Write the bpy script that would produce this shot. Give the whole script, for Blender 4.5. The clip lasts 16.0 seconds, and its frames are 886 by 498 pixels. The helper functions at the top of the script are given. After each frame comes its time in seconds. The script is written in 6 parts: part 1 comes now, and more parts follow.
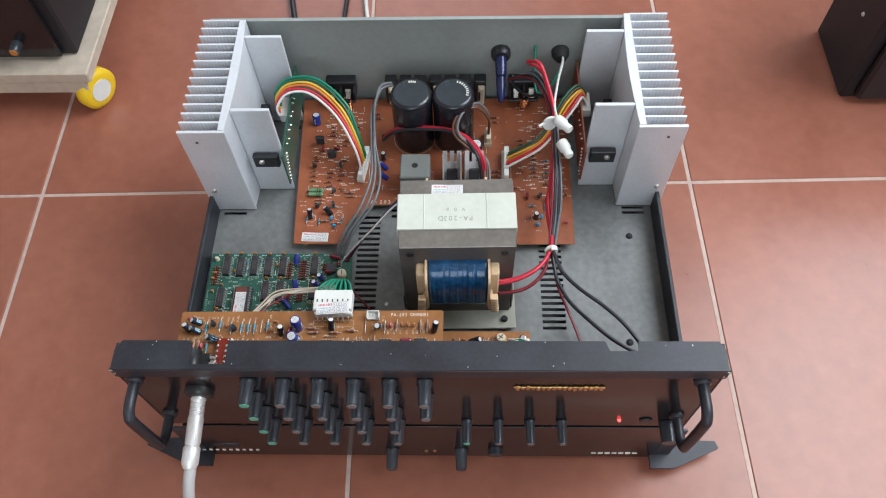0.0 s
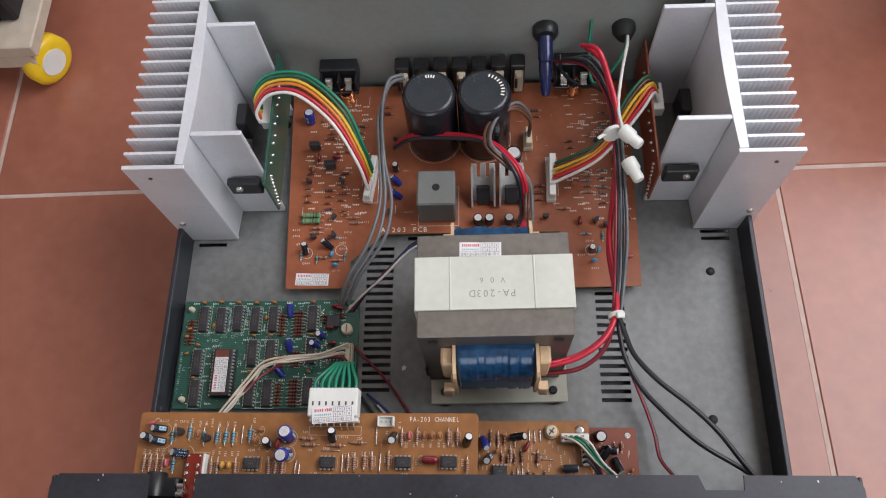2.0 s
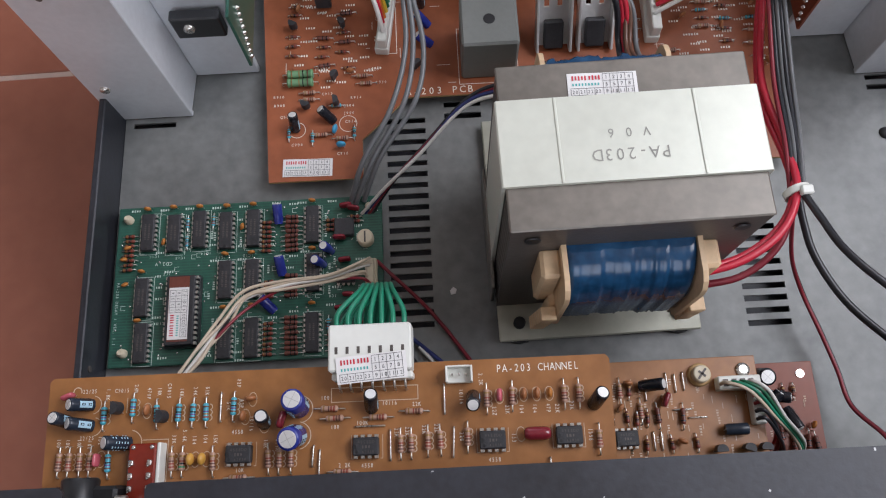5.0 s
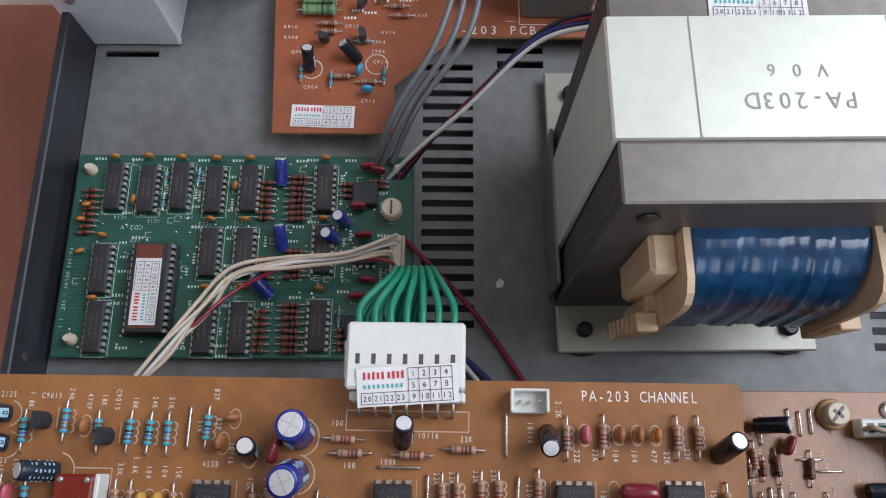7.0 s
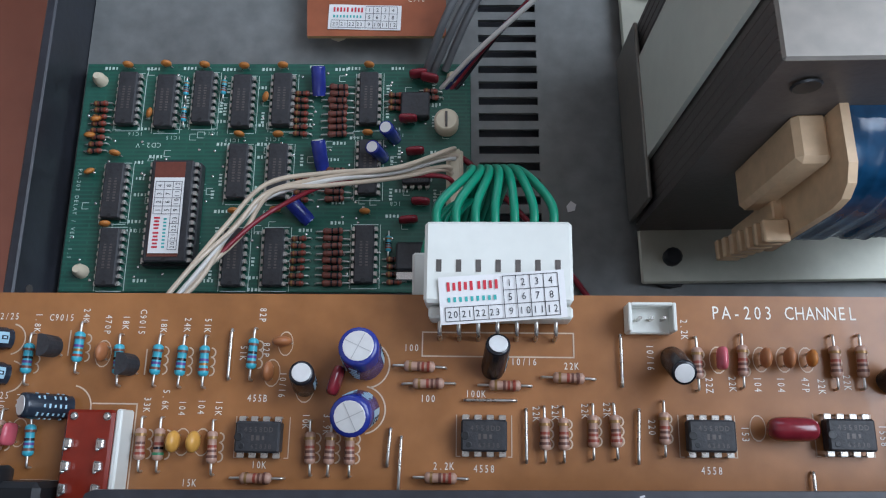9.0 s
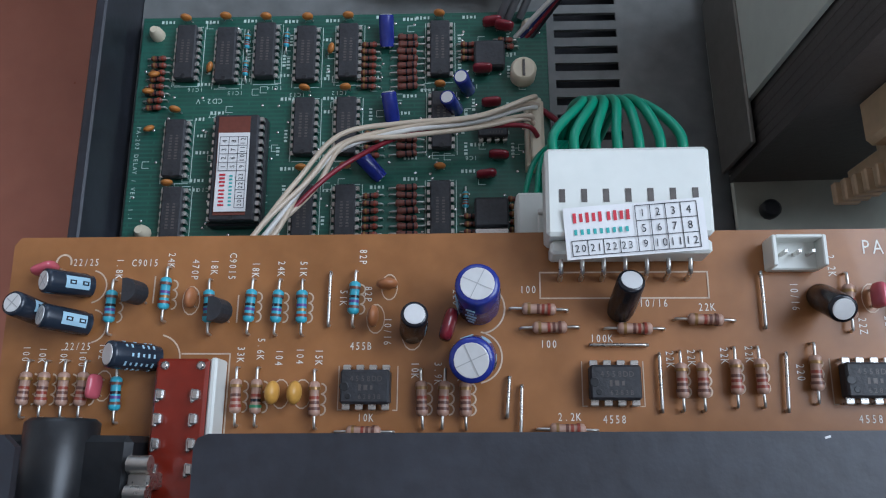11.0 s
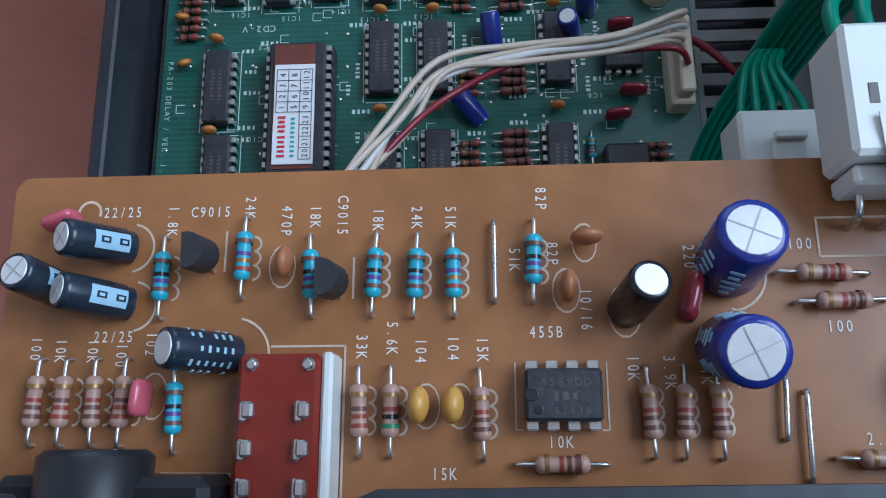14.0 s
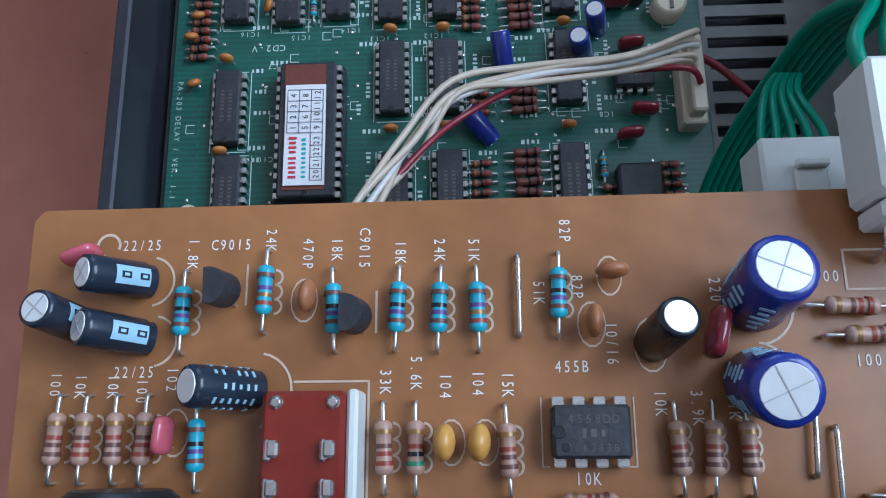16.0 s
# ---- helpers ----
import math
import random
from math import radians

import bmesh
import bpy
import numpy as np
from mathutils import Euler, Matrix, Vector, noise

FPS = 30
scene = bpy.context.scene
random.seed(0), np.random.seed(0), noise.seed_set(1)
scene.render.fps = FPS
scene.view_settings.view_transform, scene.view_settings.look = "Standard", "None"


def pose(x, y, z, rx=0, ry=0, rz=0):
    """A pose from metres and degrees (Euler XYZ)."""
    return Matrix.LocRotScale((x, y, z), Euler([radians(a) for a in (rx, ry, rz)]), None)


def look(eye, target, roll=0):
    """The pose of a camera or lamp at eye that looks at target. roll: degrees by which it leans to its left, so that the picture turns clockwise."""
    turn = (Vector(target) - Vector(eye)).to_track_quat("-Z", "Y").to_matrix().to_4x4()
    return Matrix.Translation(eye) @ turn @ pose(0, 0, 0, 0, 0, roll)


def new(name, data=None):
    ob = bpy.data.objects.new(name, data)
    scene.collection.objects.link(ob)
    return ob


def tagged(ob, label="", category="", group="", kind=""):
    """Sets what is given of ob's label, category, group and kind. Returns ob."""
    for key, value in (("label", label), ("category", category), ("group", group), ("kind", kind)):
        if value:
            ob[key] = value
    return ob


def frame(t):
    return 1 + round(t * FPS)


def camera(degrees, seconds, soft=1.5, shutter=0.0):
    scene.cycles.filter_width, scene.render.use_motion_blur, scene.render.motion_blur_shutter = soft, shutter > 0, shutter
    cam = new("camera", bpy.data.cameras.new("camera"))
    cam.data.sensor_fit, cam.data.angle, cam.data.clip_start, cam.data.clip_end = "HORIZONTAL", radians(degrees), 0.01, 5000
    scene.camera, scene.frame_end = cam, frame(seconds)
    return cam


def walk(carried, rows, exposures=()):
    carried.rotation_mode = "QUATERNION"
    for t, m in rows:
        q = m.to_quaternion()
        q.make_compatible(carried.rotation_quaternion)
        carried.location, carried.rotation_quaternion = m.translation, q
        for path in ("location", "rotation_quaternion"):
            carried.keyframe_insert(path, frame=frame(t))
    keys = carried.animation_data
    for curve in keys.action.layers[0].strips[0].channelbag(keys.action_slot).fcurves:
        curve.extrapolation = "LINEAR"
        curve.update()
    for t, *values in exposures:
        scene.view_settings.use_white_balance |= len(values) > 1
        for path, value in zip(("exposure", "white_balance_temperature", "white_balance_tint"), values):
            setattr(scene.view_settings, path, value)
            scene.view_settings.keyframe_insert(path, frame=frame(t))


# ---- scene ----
cam = camera(60.2, 16.0, 1.1)
PATH = [
    (0, (0.0288, -0.12771, 0.66781), (-0.02595, 0.88149, -1.05803), -2.743),
    (0.5, (0.02528, -0.05445, 0.63897), (-0.06516, 0.85861, -1.13815), -4.045),
    (1, (0.0253, -0.00207, 0.6194), (-0.01101, 0.84089, -1.19391), -1.332),
    (1.5, (0.01954, 0.03998, 0.59555), (-0.04312, 0.85154, -1.23132), -3.350),
    (2, (0.01814, 0.05599, 0.58541), (-0.09267, 0.80799, -1.26451), -8.511),
    (2.5, (0.03697, 0.07892, 0.57093), (-0.07594, 0.76019, -1.30607), -7.631),
    (3, (0.0322, 0.08928, 0.55512), (-0.10902, 0.74736, -1.32823), -8.233),
    (3.5, (0.00046, 0.09144, 0.49908), (-0.10027, 0.71934, -1.39712), -8.769),
    (4, (-0.01704, 0.0911, 0.45057), (-0.08963, 0.70222, -1.4524), -9.726),
    (4.5, (-0.03283, 0.0942, 0.42652), (-0.07133, 0.69947, -1.47931), -6.670),
    (4.7, (-0.03856, 0.09297, 0.41623), (-0.06612, 0.68825, -1.49293), -5.763),
    (6.8, (-0.06362, 0.11446, 0.3273), (-0.04782, 0.70013, -1.58496), 1.808),
    (7, (-0.06685, 0.11395, 0.31962), (-0.0634, 0.68923, -1.59586), 0.737),
    (7.5, (-0.07241, 0.11346, 0.30126), (-0.07457, 0.65906, -1.62288), -0.242),
    (8, (-0.07463, 0.11242, 0.28747), (-0.07703, 0.64153, -1.64127), -0.464),
    (8.5, (-0.07854, 0.1113, 0.27937), (-0.09931, 0.63356, -1.65113), -2.399),
    (8.7, (-0.0821, 0.10925, 0.27874), (-0.08834, 0.62315, -1.6541), -0.594),
    (10.8, (-0.10375, 0.09438, 0.25968), (-0.15792, 0.65336, -1.65986), -5.551),
    (11, (-0.10724, 0.09736, 0.26007), (-0.1573, 0.60505, -1.67377), -6.069),
    (11.5, (-0.12064, 0.09968, 0.25015), (-0.18337, 0.59563, -1.68637), -7.100),
    (12, (-0.13012, 0.09944, 0.24051), (-0.18008, 0.5888, -1.69805), -5.850),
    (12.5, (-0.13784, 0.09955, 0.22536), (-0.19557, 0.59361, -1.7118), -7.017),
    (13, (-0.13505, 0.10198, 0.21063), (-0.18774, 0.58932, -1.72837), -7.031),
    (13.5, (-0.13712, 0.10359, 0.2101), (-0.20759, 0.60078, -1.72583), -8.967),
    (14, (-0.13787, 0.10352, 0.20869), (-0.1919, 0.59402, -1.72948), -7.285),
    (14.5, (-0.13629, 0.105, 0.20757), (-0.18231, 0.59924, -1.72985), -6.331),
    (15, (-0.13761, 0.1056, 0.20739), (-0.1837, 0.60202, -1.72947), -6.411),
    (15.5, (-0.13926, 0.10613, 0.20689), (-0.1862, 0.60351, -1.72971), -6.499),
    (16, (-0.14117, 0.10744, 0.2089), (-0.18996, 0.61013, -1.72628), -6.799),
]
walk(cam, [(t, look(eye, target, roll)) for t, eye, target, roll in PATH],
     [(0, 0.02, 6600, 10), (0.5, -0.16, 6800, 10), (1.5, -0.32, 7000, 18), (3, -0.40, 7050, 18), (4.5, -0.40, 6850, 18), (7, -0.34, 6450, 16), (8.5, -0.30, 6050, 12), (11, -0.44, 5800, 10), (12.5, -0.58, 5700, 11), (13.5, -0.30, 5250, 9), (15, -0.34, 5200, 8), (16, -0.14, 5200, 8)])

# ---- world and light ----
FLOOR = -0.105          # tiled room floor
DECK = 0.026            # inside bottom of the amplifier chassis

world = bpy.data.worlds.new("sky")
scene.world = world
world.use_nodes = True
wn = world.node_tree
sky = wn.nodes.new("ShaderNodeTexSky")
sky.sky_type, sky.sun_disc = "NISHITA", False
sky.sun_elevation, sky.sun_rotation = radians(40), radians(60)
wn.nodes["Background"].inputs["Strength"].default_value = 0.12
wn.links.new(sky.outputs[0], wn.nodes["Background"].inputs["Color"])


def area_lamp(name, m, w, h, watts, colour):
    data = bpy.data.lights.new(name, "AREA")
    data.shape, data.size, data.size_y = "RECTANGLE", w, h
    data.energy, data.color = watts, colour
    ob = new(name, data)
    ob.matrix_world = m
    return ob


area_lamp("window_daylight", look((1.31, 0.55, FLOOR + 1.84), (0.0, 0.30, FLOOR + 0.55)), 1.6, 1.3, 64, (0.82, 0.91, 1.0))
# Added fill light from the north; no doorway is known there.
area_lamp("north_fill", look((-0.3, 2.80, FLOOR + 1.25), (-0.1, 0.2, FLOOR + 0.6)), 1.3, 1.9, 16, (0.80, 0.90, 1.0))
area_lamp("south_window_daylight", look((0.2, -2.12, FLOOR + 1.65), (0.1, 0.2, FLOOR + 0.30)), 1.5, 1.4, 28, (0.80, 0.90, 1.0))


# ---- materials ----
def mat(name, col, rough=0.5, metal=0.0, var=0.15, grain=400.0, patch=40.0, bump=0.0, other=None, coat=0.0, per_piece=0.0):
    """A procedural surface: base colour varied by patches and by fine grain, with worn gloss and relief."""
    m = bpy.data.materials.new(name)
    m.use_nodes = True
    t = m.node_tree
    n, link = t.nodes, t.links.new
    b = n["Principled BSDF"]
    tc = n.new("ShaderNodeTexCoord")
    fine, big = n.new("ShaderNodeTexNoise"), n.new("ShaderNodeTexNoise")
    for tex, sc in ((fine, grain), (big, patch)):
        tex.inputs["Scale"].default_value, tex.inputs["Detail"].default_value = sc, 4
        link(tc.outputs["Object"], tex.inputs["Vector"])
    mixf = n.new("ShaderNodeMath")
    mixf.operation = "MULTIPLY_ADD"
    mixf.inputs[1].default_value = 0.4
    link(fine.outputs["Fac"], mixf.inputs[0])
    half = n.new("ShaderNodeMath")
    half.operation = "MULTIPLY"
    half.inputs[1].default_value = 0.6
    link(big.outputs["Fac"], half.inputs[0])
    link(half.outputs[0], mixf.inputs[2])
    ramp = n.new("ShaderNodeValToRGB")
    ramp.color_ramp.elements[0].position, ramp.color_ramp.elements[1].position = 0.32, 0.68
    lo = [c * (1 - var) for c in col]
    hi = [min(1, c * (1 + var)) for c in (other or col)]
    ramp.color_ramp.elements[0].color, ramp.color_ramp.elements[1].color = (*lo, 1), (*hi, 1)
    link(mixf.outputs[0], ramp.inputs[0])
    out = ramp.outputs[0]
    if per_piece:
        info, hsv = n.new("ShaderNodeObjectInfo"), n.new("ShaderNodeHueSaturation")
        rng = n.new("ShaderNodeMapRange")
        rng.inputs["To Min"].default_value, rng.inputs["To Max"].default_value = 1 - per_piece, 1 + per_piece
        link(info.outputs["Random"], rng.inputs["Value"])
        link(rng.outputs[0], hsv.inputs["Value"])
        link(out, hsv.inputs["Color"])
        out = hsv.outputs[0]
    link(out, b.inputs["Base Color"])
    b.inputs["Metallic"].default_value = metal
    b.inputs["Coat Weight"].default_value = coat
    rr = n.new("ShaderNodeMapRange")
    rr.inputs["To Min"].default_value, rr.inputs["To Max"].default_value = max(0.02, rough - 0.09), min(1, rough + 0.09)
    link(mixf.outputs[0], rr.inputs["Value"])
    link(rr.outputs[0], b.inputs["Roughness"])
    if bump:
        bp = n.new("ShaderNodeBump")
        bp.inputs["Strength"].default_value, bp.inputs["Distance"].default_value = bump, 0.0005
        link(fine.outputs["Fac"], bp.inputs["Height"])
        link(bp.outputs[0], b.inputs["Normal"])
    return m


def glow(name, col, strength):
    m = mat(name, col, 0.3)
    b = m.node_tree.nodes["Principled BSDF"]
    b.inputs["Emission Color"].default_value, b.inputs["Emission Strength"].default_value = (*col, 1), strength
    return m


TILE = mat("terracotta_tile", (0.31, 0.108, 0.068), 0.30, 0, 0.10, 60, 5, 0.05, (0.345, 0.128, 0.082), per_piece=0.05)
GROUT = mat("grout", (0.55, 0.42, 0.36), 0.9, 0, 0.2, 120, 9, 0.3)
PLASTER = mat("plaster", (0.74, 0.73, 0.70), 0.9, 0, 0.05, 30, 3, 0.1)
STEEL = mat("zinc_steel", (0.145, 0.151, 0.148), 0.50, 0.25, 0.20, 160, 14, 0.05, (0.190, 0.196, 0.190))
ALU = mat("aluminium", (0.72, 0.74, 0.77), 0.42, 0.35, 0.07, 300, 25, 0.06)
ALU_DULL = mat("aluminium_dull", (0.50, 0.50, 0.50), 0.5, 0.5, 0.10, 260, 25, 0.06)
BLACK = mat("black_paint", (0.020, 0.021, 0.026), 0.42, 0.1, 0.25, 350, 30, 0.15, (0.026, 0.028, 0.036))
GLOSSBLACK = mat("black_gloss_panel", (0.014, 0.011, 0.012), 0.16, 0.0, 0.3, 120, 20)
PLASTIC = mat("black_plastic", (0.016, 0.017, 0.019), 0.38, 0, 0.3, 500, 60, 0.1)
RUBBER = mat("rubber", (0.012, 0.012, 0.012), 0.7, 0, 0.2, 400, 60, 0.2)
CHIP = mat("chip_epoxy", (0.022, 0.022, 0.024), 0.55, 0, 0.25, 900, 90, 0.25, (0.035, 0.035, 0.04))
TIN = mat("tinned_lead", (0.62, 0.60, 0.56), 0.28, 0.9, 0.12, 800, 90)
SOLDER = mat("solder", (0.66, 0.65, 0.62), 0.22, 0.9, 0.1, 600, 90)
PCB_BROWN = mat("pcb_phenolic_brown", (0.27, 0.110, 0.034), 0.34, 0, 0.16, 170, 26, 0.04, (0.33, 0.138, 0.046), coat=0.15)
PCB_DARK = mat("pcb_phenolic_dark", (0.22, 0.052, 0.024), 0.42, 0, 0.14, 170, 26, 0.04)
PCB_ORANGE = mat("pcb_phenolic_orange", (0.27, 0.080, 0.034), 0.45, 0, 0.16, 150, 22, 0.04, (0.33, 0.095, 0.040))
BACK_STEEL = mat("rear_panel_steel", (0.30, 0.325, 0.305), 0.45, 0.15, 0.10, 160, 14, 0.05)
PCB_EDGE = mat("pcb_cut_edge", (0.45, 0.28, 0.12), 0.6, 0, 0.15, 400, 60)
SILK = mat("silkscreen_ink", (0.82, 0.78, 0.70), 0.6, 0, 0.12, 900, 80)
SILK_DIM = mat("silkscreen_ink_thin", (0.60, 0.46, 0.34), 0.6, 0, 0.2, 900, 80)
SILK_GREEN = mat("silkscreen_on_green", (0.55, 0.66, 0.60), 0.6, 0, 0.12, 900, 80)
WHITE = mat("white_nylon", (0.70, 0.71, 0.66), 0.38, 0, 0.05, 300, 40, 0.03)
CREAM = mat("cream_nylon", (0.62, 0.54, 0.40), 0.45, 0, 0.10, 300, 60, 0.05)
PAPER = mat("sticker_paper", (0.76, 0.75, 0.74), 0.45, 0, 0.04, 200, 60)
INK = mat("black_ink", (0.025, 0.025, 0.03), 0.6, 0, 0.1, 300, 60)
RED_INK = mat("red_ink", (0.55, 0.03, 0.05), 0.6, 0, 0.1, 300, 60)
TEAL_INK = mat("teal_ink", (0.05, 0.40, 0.38), 0.6, 0, 0.1, 300, 60)
IRON = mat("transformer_lamination", (0.17, 0.155, 0.135), 0.38, 0.35, 0.14, 240, 30, 0.08, (0.20, 0.18, 0.155))
IRON_SIDE = mat("lamination_edges", (0.110, 0.096, 0.088), 0.45, 0.3, 0.22, 600, 40, 0.2)
STRAP = mat("zinc_strap", (0.62, 0.64, 0.56), 0.32, 0.15, 0.07, 200, 30, 0.04)
BASEPLATE = mat("zinc_base", (0.40, 0.40, 0.33), 0.38, 0.3, 0.12, 200, 30, 0.04)
COIL = mat("blue_coil_tape", (0.005, 0.036, 0.090), 0.22, 0, 0.3, 180, 45, 0.06, (0.012, 0.068, 0.155), coat=0.1)
BOBBIN = mat("tan_bobbin", (0.62, 0.44, 0.27), 0.5, 0, 0.18, 300, 60, 0.06)
CAPTOP = mat("capacitor_top_vinyl", (0.028, 0.036, 0.042), 0.26, 0, 0.2, 500, 60, 0.05, coat=0.2)
SLEEVE = mat("capacitor_sleeve_black", (0.014, 0.015, 0.020), 0.24, 0, 0.25, 400, 60)
BLUE_SLEEVE = mat("capacitor_sleeve_blue", (0.018, 0.026, 0.19), 0.22, 0, 0.2, 400, 60, 0.03, (0.025, 0.04, 0.25))
GREY_SLEEVE = mat("capacitor_sleeve_slate", (0.020, 0.028, 0.042), 0.25, 0, 0.25, 400, 60)
PRINT_GREY = mat("grey_print", (0.30, 0.30, 0.27), 0.6)
BLUE_SHEATH = mat("dark_blue_sleeve", (0.012, 0.018, 0.075), 0.2, 0, 0.3, 300, 60, 0.3)
STRIPE = mat("capacitor_stripe", (0.36, 0.55, 0.66), 0.3, 0, 0.08, 400, 60)
CAN = mat("capacitor_can_top", (0.74, 0.74, 0.73), 0.34, 0.35, 0.08, 500, 60)
R_BLUE = mat("resistor_blue", (0.055, 0.36, 0.46), 0.32, 0, 0.10, 700, 80, 0.05)
R_BEIGE = mat("resistor_beige", (0.41, 0.245, 0.180), 0.42, 0, 0.14, 700, 80, 0.05)
R_GREEN = mat("resistor_green", (0.12, 0.26, 0.13), 0.45, 0, 0.12, 700, 80, 0.05)
R_DARK = mat("resistor_red_brown", (0.16, 0.045, 0.03), 0.4, 0, 0.2, 700, 80)
BAND_BROWN = mat("band_brown", (0.13, 0.05, 0.035), 0.4)
BAND_RED = mat("band_red", (0.26, 0.045, 0.025), 0.4)
BAND_GREEN = mat("band_green", (0.04, 0.22, 0.10), 0.4)
BAND_PURPLE = mat("band_violet", (0.10, 0.05, 0.22), 0.4)
BAND_GOLD = mat("band_gold", (0.30, 0.17, 0.06), 0.35, 0.4)
DISC = mat("ceramic_disc_tan", (0.34, 0.13, 0.05), 0.42, 0, 0.18, 600, 70, 0.1)
DISC_ORANGE = mat("ceramic_disc_orange", (0.46, 0.17, 0.035), 0.42, 0, 0.15, 600, 70, 0.1)
DISC_YELLOW = mat("ceramic_bead_yellow", (0.58, 0.30, 0.06), 0.35, 0, 0.12, 600, 70)
FILM_RED = mat("film_capacitor_red", (0.20, 0.018, 0.028), 0.2, 0, 0.2, 500, 60, coat=0.3)
FILM_PINK = mat("film_capacitor_pink", (0.52, 0.10, 0.13), 0.25, 0, 0.15, 500, 60, coat=0.2)
DISC_BLUE = mat("ceramic_disc_blue", (0.04, 0.30, 0.50), 0.3, 0, 0.15, 500, 60)
GREY_EPOXY = mat("bridge_epoxy", (0.155, 0.165, 0.155), 0.45, 0, 0.08, 500, 60, 0.1)
COPPER = mat("copper_wire", (0.72, 0.28, 0.12), 0.25, 0.9, 0.1, 500, 60)
MODULE_RED = mat("module_red_laminate", (0.20, 0.018, 0.008), 0.22, 0, 0.18, 300, 60, coat=0.2)
GOLD = mat("gold_letters", (0.62, 0.38, 0.14), 0.3, 0.8, 0.15, 300, 60)
CHROME = mat("plug_steel", (0.70, 0.69, 0.67), 0.42, 0.5, 0.12, 300, 60)
GREYRUB = mat("grey_cable", (0.42, 0.41, 0.40), 0.5, 0, 0.08, 300, 50)
KNOB = mat("knob_plastic", (0.030, 0.036, 0.045), 0.30, 0, 0.2, 400, 60)
KNOB_GREEN = mat("knob_cap_green", (0.08, 0.36, 0.25), 0.4)
KNOB_GREY = mat("knob_cap_grey", (0.14, 0.13, 0.125), 0.4)
WOOD = mat("raw_board", (0.50, 0.42, 0.33), 0.7, 0, 0.18, 90, 14, 0.2)
YELLOW = mat("yellow_wheel", (0.80, 0.52, 0.02), 0.38, 0, 0.06, 200, 30)
CLOTHBLACK = mat("speaker_paint", (0.013, 0.011, 0.014), 0.6, 0, 0.2, 300, 20, 0.1)
LED_RED = glow("led_red", (1.0, 0.06, 0.06), 4.0)
W = {k: mat("wire_" + k, c, 0.36, 0, 0.10, 300, 60) for k, c in dict(
    red=(0.52, 0.018, 0.04), black=(0.016, 0.017, 0.022), white=(0.66, 0.64, 0.60), cream=(0.56, 0.46, 0.35), green=(0.006, 0.20, 0.115),
    darkgreen=(0.01, 0.10, 0.05), yellow=(0.66, 0.42, 0.04), orange=(0.62, 0.17, 0.03), brown=(0.12, 0.055, 0.035), grey=(0.13, 0.135, 0.14),
    blue=(0.02, 0.03, 0.13), pink=(0.60, 0.28, 0.24), maroon=(0.22, 0.018, 0.03)).items()}


# Green board: solder mask with faint copper runs
def green_mask():
    m = mat("pcb_green_mask", (0.012, 0.066, 0.048), 0.34, 0, 0.18, 200, 25, 0.03, (0.017, 0.088, 0.063), coat=0.2)
    t = m.node_tree
    n, link = t.nodes, t.links.new
    b = n["Principled BSDF"]
    src = b.inputs["Base Color"].links[0].from_socket
    tc, br = n.new("ShaderNodeTexCoord"), n.new("ShaderNodeTexBrick")
    br.inputs["Scale"].default_value = 190
    br.inputs["Mortar Size"].default_value, br.inputs["Brick Width"].default_value, br.inputs["Row Height"].default_value = 0.06, 2.3, 0.28
    br.inputs["Color1"].default_value = br.inputs["Color2"].default_value = (0, 0, 0, 1)
    br.inputs["Mortar"].default_value = (1, 1, 1, 1)
    link(tc.outputs["Object"], br.inputs["Vector"])
    gate, mul, mix = n.new("ShaderNodeTexNoise"), n.new("ShaderNodeMath"), n.new("ShaderNodeMix")
    gate.inputs["Scale"].default_value = 55
    link(tc.outputs["Object"], gate.inputs["Vector"])
    mul.operation = "MULTIPLY"
    link(br.outputs["Color"], mul.inputs[0])
    link(gate.outputs["Fac"], mul.inputs[1])
    mix.data_type = "RGBA"
    link(mul.outputs[0], mix.inputs["Factor"])
    link(src, mix.inputs["A"])
    mix.inputs["B"].default_value = (0.022, 0.125, 0.085, 1)
    link(mix.outputs["Result"], b.inputs["Base Color"])
    return m


PCB_GREEN = green_mask()


# ---- mesh building ----
def glyphs(text):
    """Flat letter outlines from the built-in font, one unit high."""
    out, made = {}, []
    for ch in text:
        c = bpy.data.curves.new("glyph", "FONT")
        c.body, c.size, c.resolution_u = ch, 1.0, 2
        made.append((ch, new("glyph", c)))
    bpy.context.view_layer.update()
    for ch, ob in made:
        me = bpy.data.meshes.new_from_object(ob)
        vs = [v.co.copy() for v in me.vertices]
        x0, x1 = min(v.x for v in vs), max(v.x for v in vs)
        out[ch] = ([(v.x - (x0 + x1) / 2, v.y) for v in vs], [tuple(p.vertices) for p in me.polygons], x1 - x0)
        data = ob.data
        bpy.data.objects.remove(ob)
        bpy.data.curves.remove(data)
        bpy.data.meshes.remove(me)
    return out


GLYPH = glyphs("ABCDEFGHIJKLMNOPQRSTUVWXYZ0123456789./-")


